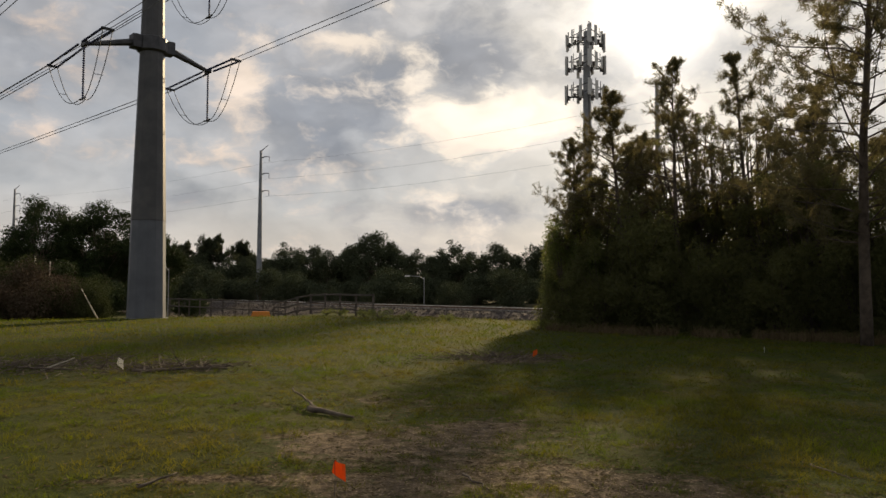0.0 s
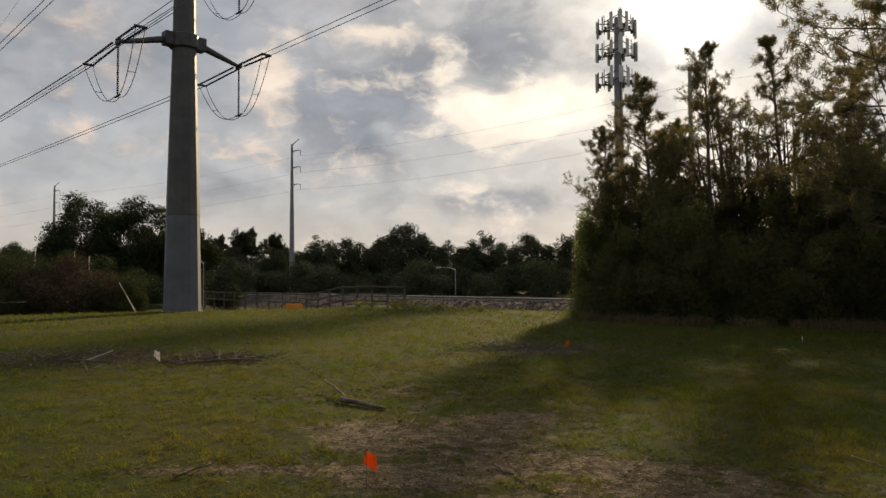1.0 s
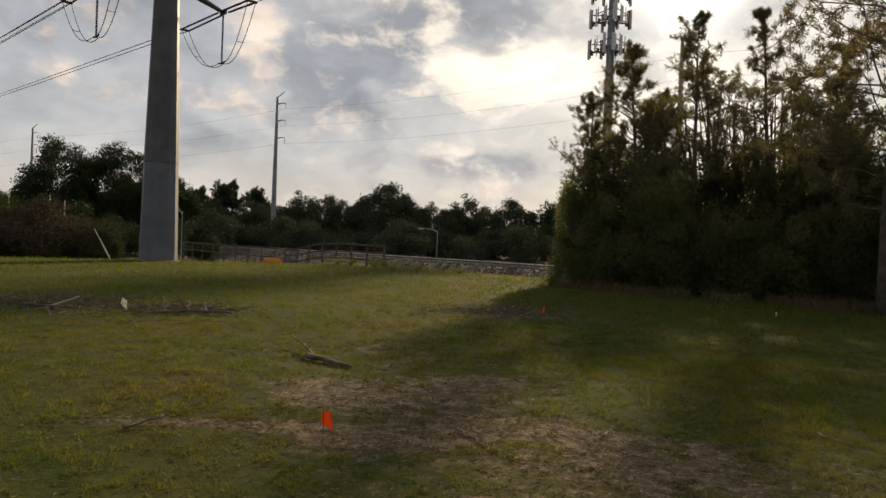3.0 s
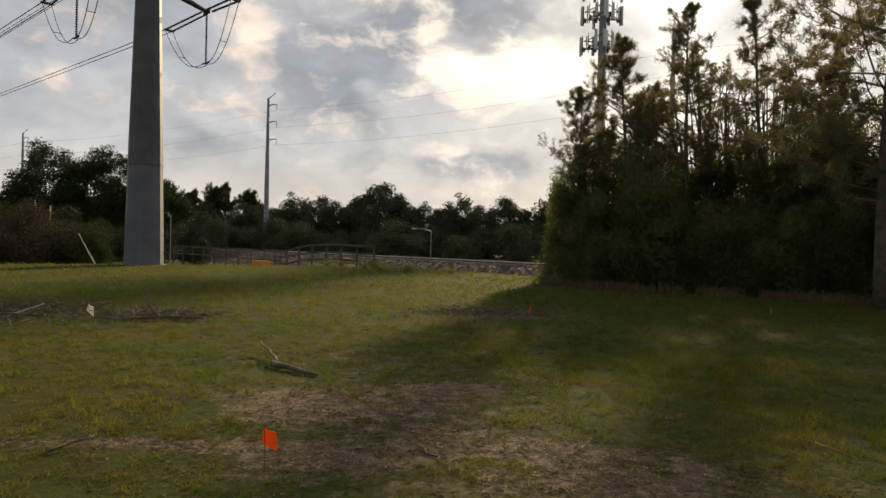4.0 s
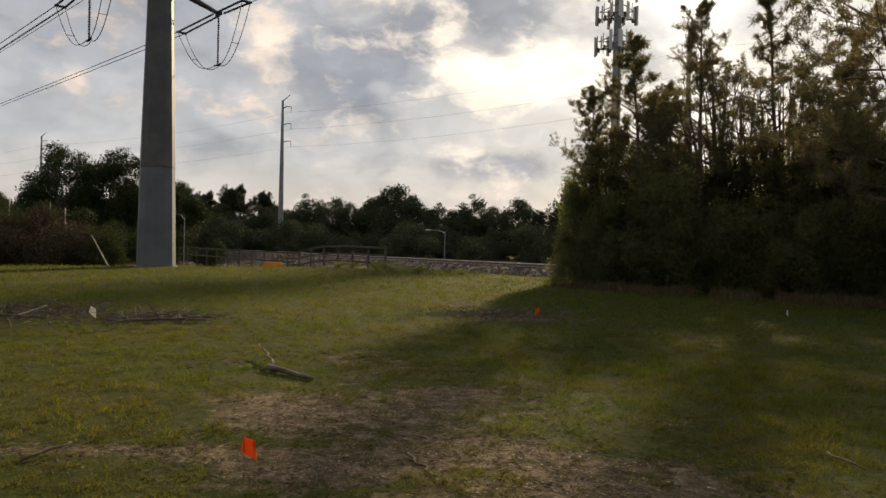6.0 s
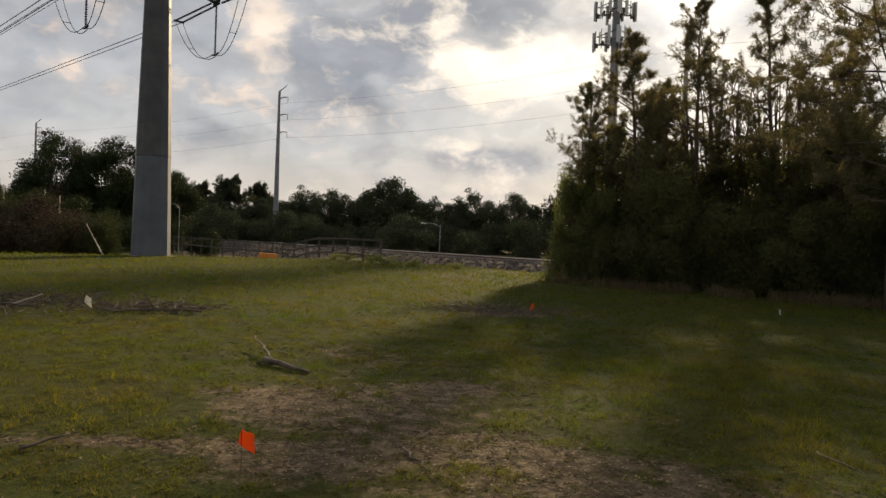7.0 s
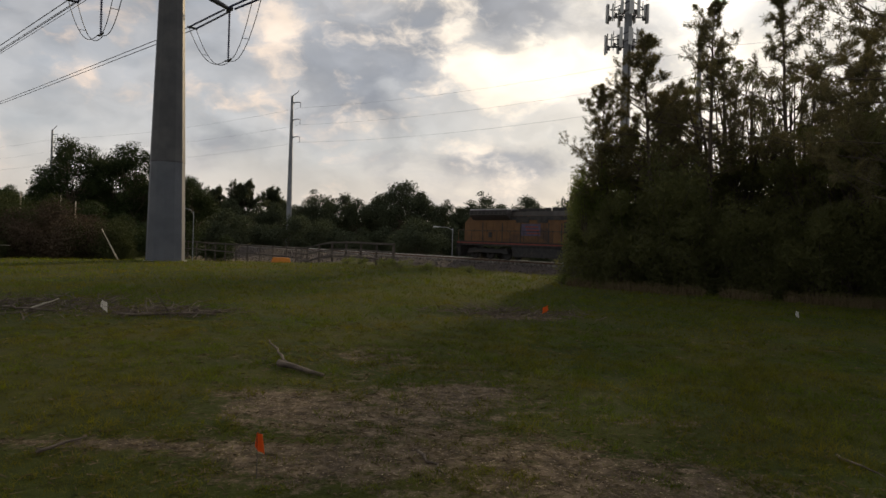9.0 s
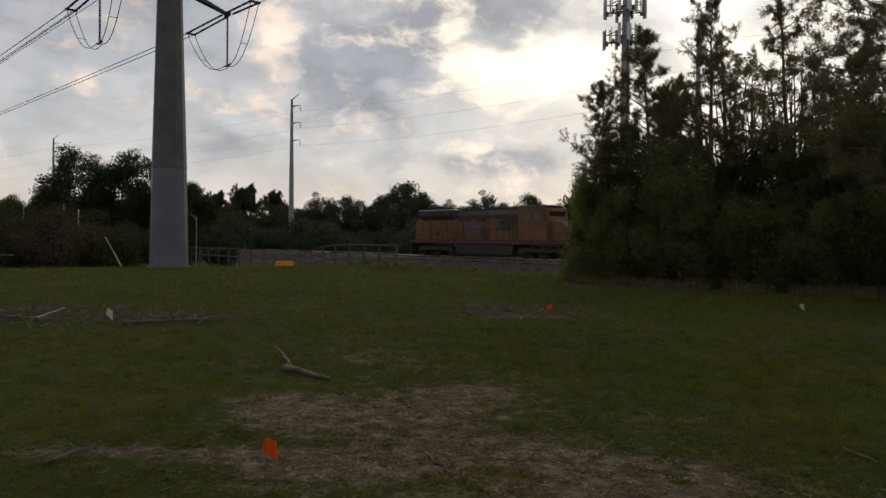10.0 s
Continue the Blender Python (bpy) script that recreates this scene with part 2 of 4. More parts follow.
stone_mat = plain("ballast_stone", (0.07, 0.06, 0.055), (0.17, 0.145, 0.13), 0.95, 0, 5, 0.4, (0.045, 0.036, 0.03))


def ground_nodes(t):
    p = t.add("ShaderNodeTexCoord").outputs["Object"]
    q = t.vmath("DOT_PRODUCT", p, (NX, NY, 0), 1)
    wob = t.math("MULTIPLY_ADD", t.noise(p, 0.45, 4.0), 5.0, -2.5)
    qw = t.math("ADD", q, wob)
    dirt_node = t.add("ShaderNodeAttribute")
    dirt_node.attribute_name = "dirt"
    dirt = dirt_node.outputs["Fac"]
    turf = t.mix(t.smooth(t.noise(p, 0.35, 6.0, 0.6), 0.35, 0.65), rgb(0.034, 0.047, 0.008), rgb(0.062, 0.060, 0.012))
    turf = t.mix(t.smooth(t.noise(p, 9.0, 5.0, 0.7), 0.45, 0.75), turf, rgb(0.022, 0.026, 0.005))
    turf = t.mix(t.smooth(t.noise(p, 26.0, 4.0, 0.7), 0.58, 0.75), turf, rgb(0.125, 0.108, 0.038))
    soil = t.mix(t.smooth(t.noise(p, 5.0, 8.0, 0.7), 0.35, 0.68), rgb(0.06, 0.045, 0.030), rgb(0.20, 0.150, 0.098))
    soil = t.mix(t.smooth(t.noise(p, 38.0, 3.0, 0.7), 0.56, 0.72), soil, rgb(0.47, 0.37, 0.245))
    soil = t.mix(t.smooth(t.noise(p, 17.0, 3.0, 0.6), 0.60, 0.74), soil, rgb(0.03, 0.022, 0.015))
    broken = t.math("ADD", dirt, t.math("MULTIPLY_ADD", t.noise(p, 4.2, 10.0, 0.80), 3.8, -1.98))
    c = t.mix(t.smooth(broken, 0.25, 0.85), turf, soil)
    scrub = t.mix(t.smooth(t.noise(p, 0.8, 6.0, 0.65), 0.4, 0.65), rgb(0.075, 0.075, 0.035), rgb(0.13, 0.105, 0.07))
    c = t.mix(t.smooth(qw, 28.5, 31.0), c, scrub)
    gravel = t.mix(t.smooth(t.noise(p, 7.0, 6.0, 0.8), 0.35, 0.65), rgb(0.045, 0.036, 0.032), rgb(0.12, 0.10, 0.092))
    gravel = t.mix(t.smooth(t.noise(p, 0.5, 5.0, 0.6), 0.5, 0.7), gravel, rgb(0.06, 0.048, 0.03))
    band = t.math("MULTIPLY", t.smooth(qw, 35.5, 38.5), t.smooth(qw, 57.0, 60.0, 1.0, 0.0))
    c = t.mix(band, c, gravel)
    relief = t.math("ADD", t.noise(p, 14.0, 6.0, 0.7), t.math("MULTIPLY", t.noise(p, 1.7, 3.0), 2.0))
    return t.add("ShaderNodeBsdfPrincipled", Base_Color=c, Roughness=1.0, Specular_IOR_Level=0.1, Normal=bump(t, relief, 0.6, 0.05)).outputs[0]
ground_mat = material("field_ground", ground_nodes)


# ---------- mesh helpers ----------
class Mesh:
    """Collects points and faces for one mesh."""

    def __init__(self):
        self.v, self.f = [], []

    def box(self, c, size, m=None, bevel=0.0):
        x, y, z = [s / 2 for s in size]
        b = min(bevel, x * 0.9, y * 0.9, z * 0.9)
        k = len(self.v)
        m = m or Matrix()
        if b <= 0:
            pts = [(sx * x, sy * y, sz * z) for sz in (-1, 1) for sx, sy in ((-1, -1), (1, -1), (1, 1), (-1, 1))]
            self.v += [m @ (Vector(p)) + Vector(c) for p in pts]
            self.f += [[k + i for i in q] for q in ((3, 2, 1, 0), (4, 5, 6, 7), (0, 1, 5, 4), (1, 2, 6, 5), (2, 3, 7, 6), (3, 0, 4, 7))]
            return self
        bm = bmesh.new()
        bmesh.ops.create_cube(bm, size=1)
        for v in bm.verts:
            v.co = Vector((v.co.x * 2 * x, v.co.y * 2 * y, v.co.z * 2 * z))
        bmesh.ops.bevel(bm, geom=bm.edges[:], offset=b, segments=2, affect="EDGES", profile=0.6)
        bm.verts.index_update()
        self.v += [m @ v.co + Vector(c) for v in bm.verts]
        self.f += [[k + v.index for v in f.verts] for f in bm.faces]
        bm.free()
        return self

    def tube(self, pts, radii, sides=6, caps=True):
        pts = [Vector(p) for p in pts]
        k = len(self.v)
        ref = Vector((0.31, 0.17, 0.93))
        for i, p in enumerate(pts):
            d = (pts[min(i + 1, len(pts) - 1)] - pts[max(i - 1, 0)]).normalized()
            if abs(d.dot(ref)) > 0.97:
                ref = Vector((1, 0.1, 0))
            a = d.cross(ref).normalized()
            b = d.cross(a)
            r = radii[i] if isinstance(radii, (list, tuple)) else radii
            for s in range(sides):
                w = 2 * math.pi * (s + 0.5) / sides
                self.v.append(p + a * (r * math.cos(w)) + b * (r * math.sin(w)))
        for i in range(len(pts) - 1):
            for s in range(sides):
                e = (s + 1) % sides
                self.f.append([k + i * sides + s, k + i * sides + e, k + (i + 1) * sides + e, k + (i + 1) * sides + s])
        if caps:
            self.f.append([k + s for s in range(sides)][::-1])
            self.f.append([k + (len(pts) - 1) * sides + s for s in range(sides)])
        return self

    def prism(self, outline, y0, y1, bevel=0.0):
        """An outline in x, z pushed from y0 to y1."""
        k, m = len(self.v), len(outline)
        self.v += [Vector((x, y0, z)) for x, z in outline] + [Vector((x, y1, z)) for x, z in outline]
        self.f += [[k + i for i in range(m)], [k + m + i for i in range(m)][::-1]]
        self.f += [[k + (i + 1) % m, k + i, k + m + i, k + m + (i + 1) % m] for i in range(m)]
        return self

    def data(self, name, mat, smooth=False):
        me = bpy.data.meshes.new(name)
        me.from_pydata([tuple(v) for v in self.v], [], self.f)
        me.materials.append(mat)
        if smooth:
            me.shade_smooth()
        me.update()
        return me


def part(name, mesh, mat, parent=None, label="", smooth=False):
    ob = new(name, mesh.data(name, mat, smooth) if isinstance(mesh, Mesh) else mesh)
    if parent:
        ob.parent = parent
    return tagged(ob, label)


def thing(name, m, label, category, group="", kind=""):
    ob = new(name)
    ob.empty_display_size = 0.2
    ob.matrix_basis = m
    return tagged(ob, label, category, group, kind)


def fast_mesh(name, pts, faces_per, corners, mat):
    """A mesh of many loose triangles or quads from an array of points, corners at a time."""
    me = bpy.data.meshes.new(name)
    count = len(pts) // corners
    me.vertices.add(len(pts))
    me.vertices.foreach_set("co", np.asarray(pts, dtype=np.float32).ravel())
    me.loops.add(len(pts))
    me.loops.foreach_set("vertex_index", np.arange(len(pts), dtype=np.int32))
    me.polygons.add(count)
    me.polygons.foreach_set("loop_start", np.arange(count, dtype=np.int32) * corners)
    me.polygons.foreach_set("loop_total", np.full(count, corners, dtype=np.int32))
    me.materials.append(mat)
    me.update(calc_edges=True)
    return me


def unit(a):
    return a / np.maximum(np.linalg.norm(a, axis=1, keepdims=True), 1e-9)


def leaf_quads(rng, centres, size, wide=0.55, droop=0.0):
    """Pointed leaf shapes (quads) at centres, turned at random."""
    k = len(centres)
    d = unit(rng.normal(size=(k, 3)) + np.array([0, 0, -droop]))
    s = unit(np.cross(d, rng.normal(size=(k, 3))))
    ln = size * rng.uniform(0.6, 1.35, (k, 1))
    w = ln * wide * 0.5
    a, c = centres - d * ln * 0.5, centres + d * ln * 0.5
    mid = centres - d * ln * 0.05
    return np.stack([a, mid + s * w, c, mid - s * w], axis=1).reshape(-1, 3)


def needle_tris(rng, centres, axes, per, length, width):
    """Tufts of needles: thin triangles that fan out round each axis."""
    c = np.repeat(centres, per, axis=0)
    a = np.repeat(axes, per, axis=0)
    d = unit(a * 0.75 + rng.normal(size=c.shape) * 0.62)
    s = unit(np.cross(d, rng.normal(size=c.shape)))
    ln = length * rng.uniform(0.6, 1.2, (len(c), 1))
    c = c + rng.normal(size=c.shape) * length * 0.30
    return np.stack([c - s * width * 0.5, c + s * width * 0.5, c + d * ln], axis=1).reshape(-1, 3)


# ---------- ground ----------
def fbm(x, y, s):
    return noise.noise((x * s, y * s, 3.1))


def ground_height(x, y):
    p, q = x * DX + y * DY, x * NX + y * NY
    far = max(0.0, min(1.0, (q - 26.0) / 6.0))
    z = -1.7 * far * far * (3 - 2 * far)
    bed = max(0.0, min(1.0, (q - 41.5) / 5.0)) * max(0.0, min(1.0, (62.0 - q) / 5.0))
    z += 1.15 * bed * (1 + 0.05 * fbm(x, y, 0.3))
    back = max(0.0, min(1.0, (q - 62.0) / 40.0))
    z += 1.0 * back
    r = math.hypot(x, y)
    brow = max(0.0, min(1.0, (-x - 5.0) / 6.0)) * max(0.0, min(1.0, (r - 39.0) / 9.0)) * (1 - far)
    z -= 0.95 * brow * brow * (3 - 2 * brow)
    near = 1 - min(1.0, r / 60.0)
    z += near * (0.05 * fbm(x, y, 0.35) + 0.022 * fbm(x, y, 1.7))
    return z


# bare places: centre, half widths, how bare
BARE = [(1.3, 4.4, 1.1, 0.9, 1.0), (0.4, 3.3, 1.6, 0.9, 0.6), (-0.4, 6.7, 1.1, 0.8, 0.75), (-1.1, 6.4, 0.7, 0.5, 0.6), (-0.9, 5.0, 0.7, 0.35, 0.85), (-2.4, 5.3, 1.3, 0.14, 0.9), (0.2, 7.5, 0.5, 0.3, 0.7),
        (0.2, 5.4, 0.8, 0.5, 0.55), (-0.9, 9.3, 1.2, 1.0, 0.45), (1.6, 14.9, 1.2, 0.9, 0.75), (-6.5, 13.6, 2.4, 1.3, 0.5), (2.1, 6.3, 0.5, 0.2, 0.6), (-1.7, 7.0, 0.6, 0.3, 0.5), (0.0, 6.2, 1.9, 2.6, 0.30), (0.6, 10.2, 0.9, 0.25, 0.35), (-2.6, 9.0, 0.8, 0.3, 0.3)]
LUSH = [(1.0, 9.4, 1.3, 1.2, 0.9), (3.2, 6.2, 1.8, 1.6, 0.7), (3.6, 9.0, 1.5, 1.0, 0.7), (-3.0, 4.4, 1.5, 0.5, 0.6), (-3.8, 7.5, 1.6, 1.6, 0.35)]


def dirt_at(x, y):
    """How bare the field is: the trodden stretch before the camera and a few thin places."""
    d = 0.0
    for cx, cy, rx, ry, much in BARE:
        d += much * math.exp(-(((x - cx) / rx) ** 2 + ((y - cy) / ry) ** 2))
    return d * (1 + 0.7 * fbm(x, y, 0.9)) + 0.22 * max(0.0, fbm(x + 40, y, 0.5))


def steps(stops):
    out = []
    for lo, hi, d in stops:
        out += list(np.arange(lo, hi, d))
    return out


def build_ground():
    ps = [-3500, -1500, -700, -300, -150, -90] + steps([(-60, -14, 2.0), (-14, 30, 0.3), (30, 72, 0.7), (72, 100, 2.0)]) + [100, 140, 200, 400, 900, 1800, 3500]
    qs = [-3500, -1500, -600, -200, -80, -40] + steps([(-20, -6, 1.5), (-6, 22, 0.3), (22, 66, 0.6)]) + [66, 72, 80, 90, 102, 130, 180, 300, 700, 1600, 3500]
    xy = [along(p, q) for q in qs for p in ps]
    m = Mesh()
    m.v = [(x, y, ground_height(x, y)) for x, y in xy]
    w = len(ps)
    m.f = [[j * w + i + 1, j * w + i, (j + 1) * w + i, (j + 1) * w + i + 1] for j in range(len(qs) - 1) for i in range(w - 1)]
    ob = new("ground", m.data("ground", ground_mat, True))
    if ob.data.polygons[0].normal.z < 0:
        ob.data.flip_normals()
    a = ob.data.attributes.new("dirt", "FLOAT", "POINT")
    a.data.foreach_set("value", np.array([dirt_at(x, y) if math.hypot(x, y) < 60 else 0.0 for x, y in xy], dtype=np.float32))
    tagged(ob, "grass field with bare trodden patches and gravel railway bank", "ground", kind="structure")


build_ground()


def build_grass():
    """Blades of the mown field, thinner where it is bare and sparser with distance."""
    rng = np.random.default_rng(4)
    bands = [(1.5, 7.0, 2600, 0.032, 0.0055), (7.0, 14.0, 1000, 0.046, 0.009), (14.0, 24.0, 230, 0.066, 0.018), (24.0, 41.0, 70, 0.08, 0.032)]
    blades, straws = [], []
    for r0, r1, per, tall, wide in bands:
        half = radians(36)
        k = int((r1 * r1 - r0 * r0) * half * per)
        r = np.sqrt(rng.uniform(r0 * r0, r1 * r1, k))
        a = rng.uniform(-half, half, k)
        x, y = r * np.sin(a) * 1.03, r * np.cos(a) - 0.9
        q = x * NX + y * NY
        keep = q < 27.5
        x, y = x[keep], y[keep]
        d = np.array([dirt_at(u, v) for u, v in zip(x, y)])
        tuft = np.array([fbm(u, v, 2.2) for u, v in zip(x, y)])
        hi = np.array([fbm(u + 9, v, 0.45) for u, v in zip(x, y)])
        lush = sum(m * np.exp(-(((x - cx) / rx) ** 2 + ((y - cy) / ry) ** 2)) for cx, cy, rx, ry, m in LUSH)
        z = np.array([ground_height(u, v) for u, v in zip(x, y)])
        fleck = np.array([fbm(u, v, 4.3) for u, v in zip(x, y)])
        chance = np.clip(0.92 - 1.0 * d + 0.7 * tuft + 1.9 * fleck + 0.5 * lush, 0.06, 1)
        green = rng.uniform(size=len(x)) < chance
        c = np.stack([x, y, z - 0.005], axis=1)[green]
        h = tall * np.clip(0.9 + 1.3 * tuft[green] + 1.1 * fleck[green] + 0.7 * hi[green] + 0.9 * lush[green], 0.25, 2.8) * rng.uniform(0.5, 1.3, green.sum())
        turn = rng.uniform(0, 2 * math.pi, len(c))
        side = np.stack([np.cos(turn), np.sin(turn), 0 * turn], axis=1)
        lean = rng.normal(size=(len(c), 3)) * 0.8
        lean[:, 2] = 1
        tip = c + lean * h[:, None]
        w = (wide * rng.uniform(0.6, 1.3, len(c)))[:, None] * 0.5
        blades.append(np.stack([c - side * w, c + side * w, tip], axis=1).reshape(-1, 3))
        dry = (rng.uniform(size=len(x)) < np.clip(0.02 + 0.26 * d + 0.08 * np.maximum(tuft, 0), 0, 0.2)) & (r[keep] < 16)
        c = np.stack([x, y, z + 0.008], axis=1)[dry]
        turn = rng.uniform(0, 2 * math.pi, len(c))
        way = np.stack([np.cos(turn), np.sin(turn), rng.normal(size=len(c)) * 0.12], axis=1)
        ln = rng.uniform(0.005, 0.028, (len(c), 1)) * (1 + r[keep][dry][:, None] / 9)
        side = np.stack([-np.sin(turn), np.cos(turn), 0.6 + 0 * turn], axis=1) * 0.0035 * (1 + r[keep][dry][:, None] / 6) * 0.8
        straws.append(np.stack([c - way * ln + side, c - way * ln - side, c + way * ln], axis=1).reshape(-1, 3))
    g = new("grass", fast_mesh("grass", np.concatenate(blades), 1, 3, grass_mat))
    tagged(g, "short green mown grass, patchy over the field", "grass", kind="stuff")
    s = new("straw", fast_mesh("straw", np.concatenate(straws), 1, 3, straw_mat))
    tagged(s, "dry straw scattered over bare soil", "straw", kind="stuff")


build_grass()


# ---------- trees ----------
def bent_line(rng, a, d, length, n=5, rise=0.0, wander=0.12):
    pts, d = [np.array(a, float)], np.array(d, float)
    for _ in range(n):
        d = d + rng.normal(size=3) * wander + np.array([0, 0, rise])
        d /= np.linalg.norm(d)
        pts.append(pts[-1] + d * length / n)
    return pts


def pine(seed, height, bare=0.35, spread=2.2, limbs=46, tuft=26, lean=0.03, top_wide=0.25, needle=0.17, mat=None, wide=0.022):
    """A pine: trunk, limbs that turn up at their ends, tufts of needles on the twigs."""
    rng = np.random.default_rng(seed)
    wood, c, ax = Mesh(), [], []
    base = np.array([0, 0, -0.2])
    spine = bent_line(rng, base, (rng.normal() * lean, rng.normal() * lean, 1), height, 9, 0.02, 0.035)
    wood.tube(spine, [0.013 * height * (1 - 0.88 * i / 9) for i in range(10)], 8)
    for k in range(limbs):
        u = bare + (1 - bare) * (k + rng.uniform(0, 1)) / limbs
        i = min(8, int(u * 9))
        root = spine[i] + (spine[i + 1] - spine[i]) * (u * 9 - i)
        v = (u - bare) / (1 - bare)
        ln = spread * ((1 - v) ** 0.7 * (0.55 + 0.45 * min(1, v * 4)) + top_wide * 0.5) * rng.uniform(0.5, 1.2)
        w = rng.uniform(0, 2 * math.pi)
        limb = bent_line(rng, root, (math.cos(w), math.sin(w), 0.25 + 0.5 * v), ln, 5, 0.05, 0.16)
        r0 = 0.012 + 0.022 * ln / spread
        wood.tube(limb, [r0 * (1 - 0.75 * j / 5) for j in range(6)], 5, False)
        for j in range(2, 6):
            for _ in range(2 if j < 5 else 3):
                sub = bent_line(rng, limb[j], rng.normal(size=3) + (limb[j] - limb[j - 1]) * 3 / ln + np.array([0, 0, 0.4]), ln * rng.uniform(0.15, 0.36), 3, 0.08)
                wood.tube(sub, [0.010, 0.008, 0.006, 0.004], 3, False)
                for s in (1, 2, 3):
                    c.append(sub[s]), ax.append(unit((sub[s] - sub[s - 1])[None])[0])
    c, ax = np.array(c), np.array(ax)
    crown = fast_mesh("crown", needle_tris(rng, c, ax, tuft, needle, wide), 1, 3, mat or needles)
    return wood.data("trunk", bark, True), crown


def broadleaf(seed, height, width, leaves, leaf, mat, bare=0.2, clumps=70, puff=0.17):
    """A broad tree: a short trunk, limbs to every clump, clumps of leaves heaped into an uneven dome."""
    rng = np.random.default_rng(seed)
    wood, cs = Mesh(), []
    half, rise = width / 2, height * (1 - bare) / 2
    mid = np.array([0, 0, height - rise])
    spine = bent_line(rng, (0, 0, -0.2), (0, 0, 1), height * (bare + 0.35), 4, 0.0, 0.06)
    wood.tube(spine, [0.02 * height * (1 - 0.13 * i) for i in range(5)], 8)
    lobes = unit(rng.normal(size=(6, 3)))
    for k in range(clumps):
        d = unit(rng.normal(size=(1, 3)))[0]
        out = rng.uniform(0.25, 1.0) ** 0.45 * (0.80 + 0.26 * max(lobes @ d))
        c = mid + d * out * np.array([half, half, rise * (1.0 if d[2] > 0 else 0.85)]) * 0.9
        root = spine[rng.integers(2, 5)]
        bend = (root + c) / 2 + np.array([0, 0, -0.08 * height]) + rng.normal(size=3) * 0.03 * height
        wood.tube([root, bend, c], [0.006 * height, 0.004 * height, 0.0015 * height], 4, False)
        r = width * puff * rng.uniform(0.45, 1.05)
        n_leaf = max(20, int(leaves / clumps * (r / (width * puff * 0.75)) ** 2))
        ball = unit(rng.normal(size=(n_leaf, 3))) * rng.uniform(0.05, 1, (n_leaf, 1)) ** 0.36
        twist = 1 + 0.28 * np.sin(ball @ (rng.normal(size=3) * 5) + rng.uniform(0, 6))[:, None]
        cs.append(c + ball * twist * np.array([r, r, r * 0.72]))
    return wood.data("trunk", bark, True), fast_mesh("crown", leaf_quads(rng, np.concatenate(cs), leaf, 0.62), 1, 4, mat)


def bush(seed, radius, height, leaves, leaf, mat, lumps=9, low=0.18, high=0.82):
    """A shrub: stems from one root, leaves in uneven lumps down to the ground."""
    rng = np.random.default_rng(seed)
    wood, cs = Mesh(), []
    fine = (9 / lumps) ** 0.36
    for _ in range(lumps):
        w, r = rng.uniform(0, 2 * math.pi), radius * math.sqrt(rng.uniform(0, 0.7))
        c = np.array([math.cos(w) * r, math.sin(w) * r, height * rng.uniform(low, high)])
        mid = np.array([c[0] * 0.3, c[1] * 0.3, c[2] * 0.55])
        wood.tube([(c[0] * 0.08, c[1] * 0.08, -0.1), mid, c], [0.03, 0.02, 0.008], 4, False)
        k = leaves // lumps
        d = unit(rng.normal(size=(k, 3))) * (rng.uniform(0, 1, (k, 1)) ** 0.45)
        size = rng.uniform(0.7, 1.25)
        cs.append(c + d * np.array([radius * 0.55, radius * 0.55, height * 0.33]) * size * fine + rng.normal(size=(k, 3)) * leaf * 0.5)
    cs = np.concatenate(cs)
    cs[:, 2] = np.abs(cs[:, 2])
    return wood.data("stem", bark, True), fast_mesh("foliage", leaf_quads(rng, cs, leaf, 0.55, 0.2), 1, 4, mat)


def plant(name, parts, x, y, label, category, group="", turn=0.0, scale=1.0, tilt=0.0, names=("trunk", "crown"), tall=1.0):
    ob = thing(name, Matrix.Translation((x, y, ground_height(x, y))) @ pose(0, 0, 0, tilt, 0, turn) @ Matrix.Diagonal((scale, scale, scale * tall, 1)), label, category, group)
    for nm, me in zip(names, parts):
        part(nm, me, None, ob)
    return ob


# ---------- the thicket beside the field ----------
PINE_A = pine(11, 10.0, 0.12, 2.4, 80, 24, needle=0.13)
PINE_B = pine(23, 10.4, 0.12, 2.6, 84, 22, 0.02, needle=0.13)
PINE_C = pine(35, 9.0, 0.32, 2.1, 50, 20, 0.04, needle=0.14)
PINE_THIN = pine(24, 10.4, 0.38, 2.3, 42, 18, 0.02, needle=0.14)
PINE_BIG = pine(47, 13.5, 0.22, 4.4, 70, 36, 0.015, 0.3, 0.19, None, 0.026)
UNDER = [broadleaf(51 + i, 6.8, 3.8, 24000, 0.085, leaves_dark, 0.10, 80, 0.15) for i in range(2)]
for x, y, kind, turn, size in ((7.9, 27.0, PINE_C, 20, 1.06), (6.3, 28.5, PINE_C, 140, 0.86), (9.7, 26.2, PINE_THIN, 75, 1.02), (11.9, 25.0, PINE_THIN, 200, 0.99),
                               (8.8, 29.5, PINE_C, 310, 0.88), (13.6, 27.0, PINE_THIN, 260, 0.84), (14.0, 23.2, PINE_C, 20, 0.9), (16.5, 24.5, PINE_C, 130, 0.86),
                               (19.5, 24.0, PINE_C, 90, 0.9), (10.3, 30.2, PINE_C, 40, 0.98), (11.4, 28.6, PINE_THIN, 170, 0.9), (14.2, 25.0, PINE_THIN, 20, 0.9), (9.7, 31.2, PINE_C, 300, 0.98)):
    plant("pine_tree", kind, x, y, "slender dark green pine with a ragged crown in the thicket", "tree", "pines of the thicket", turn, size)
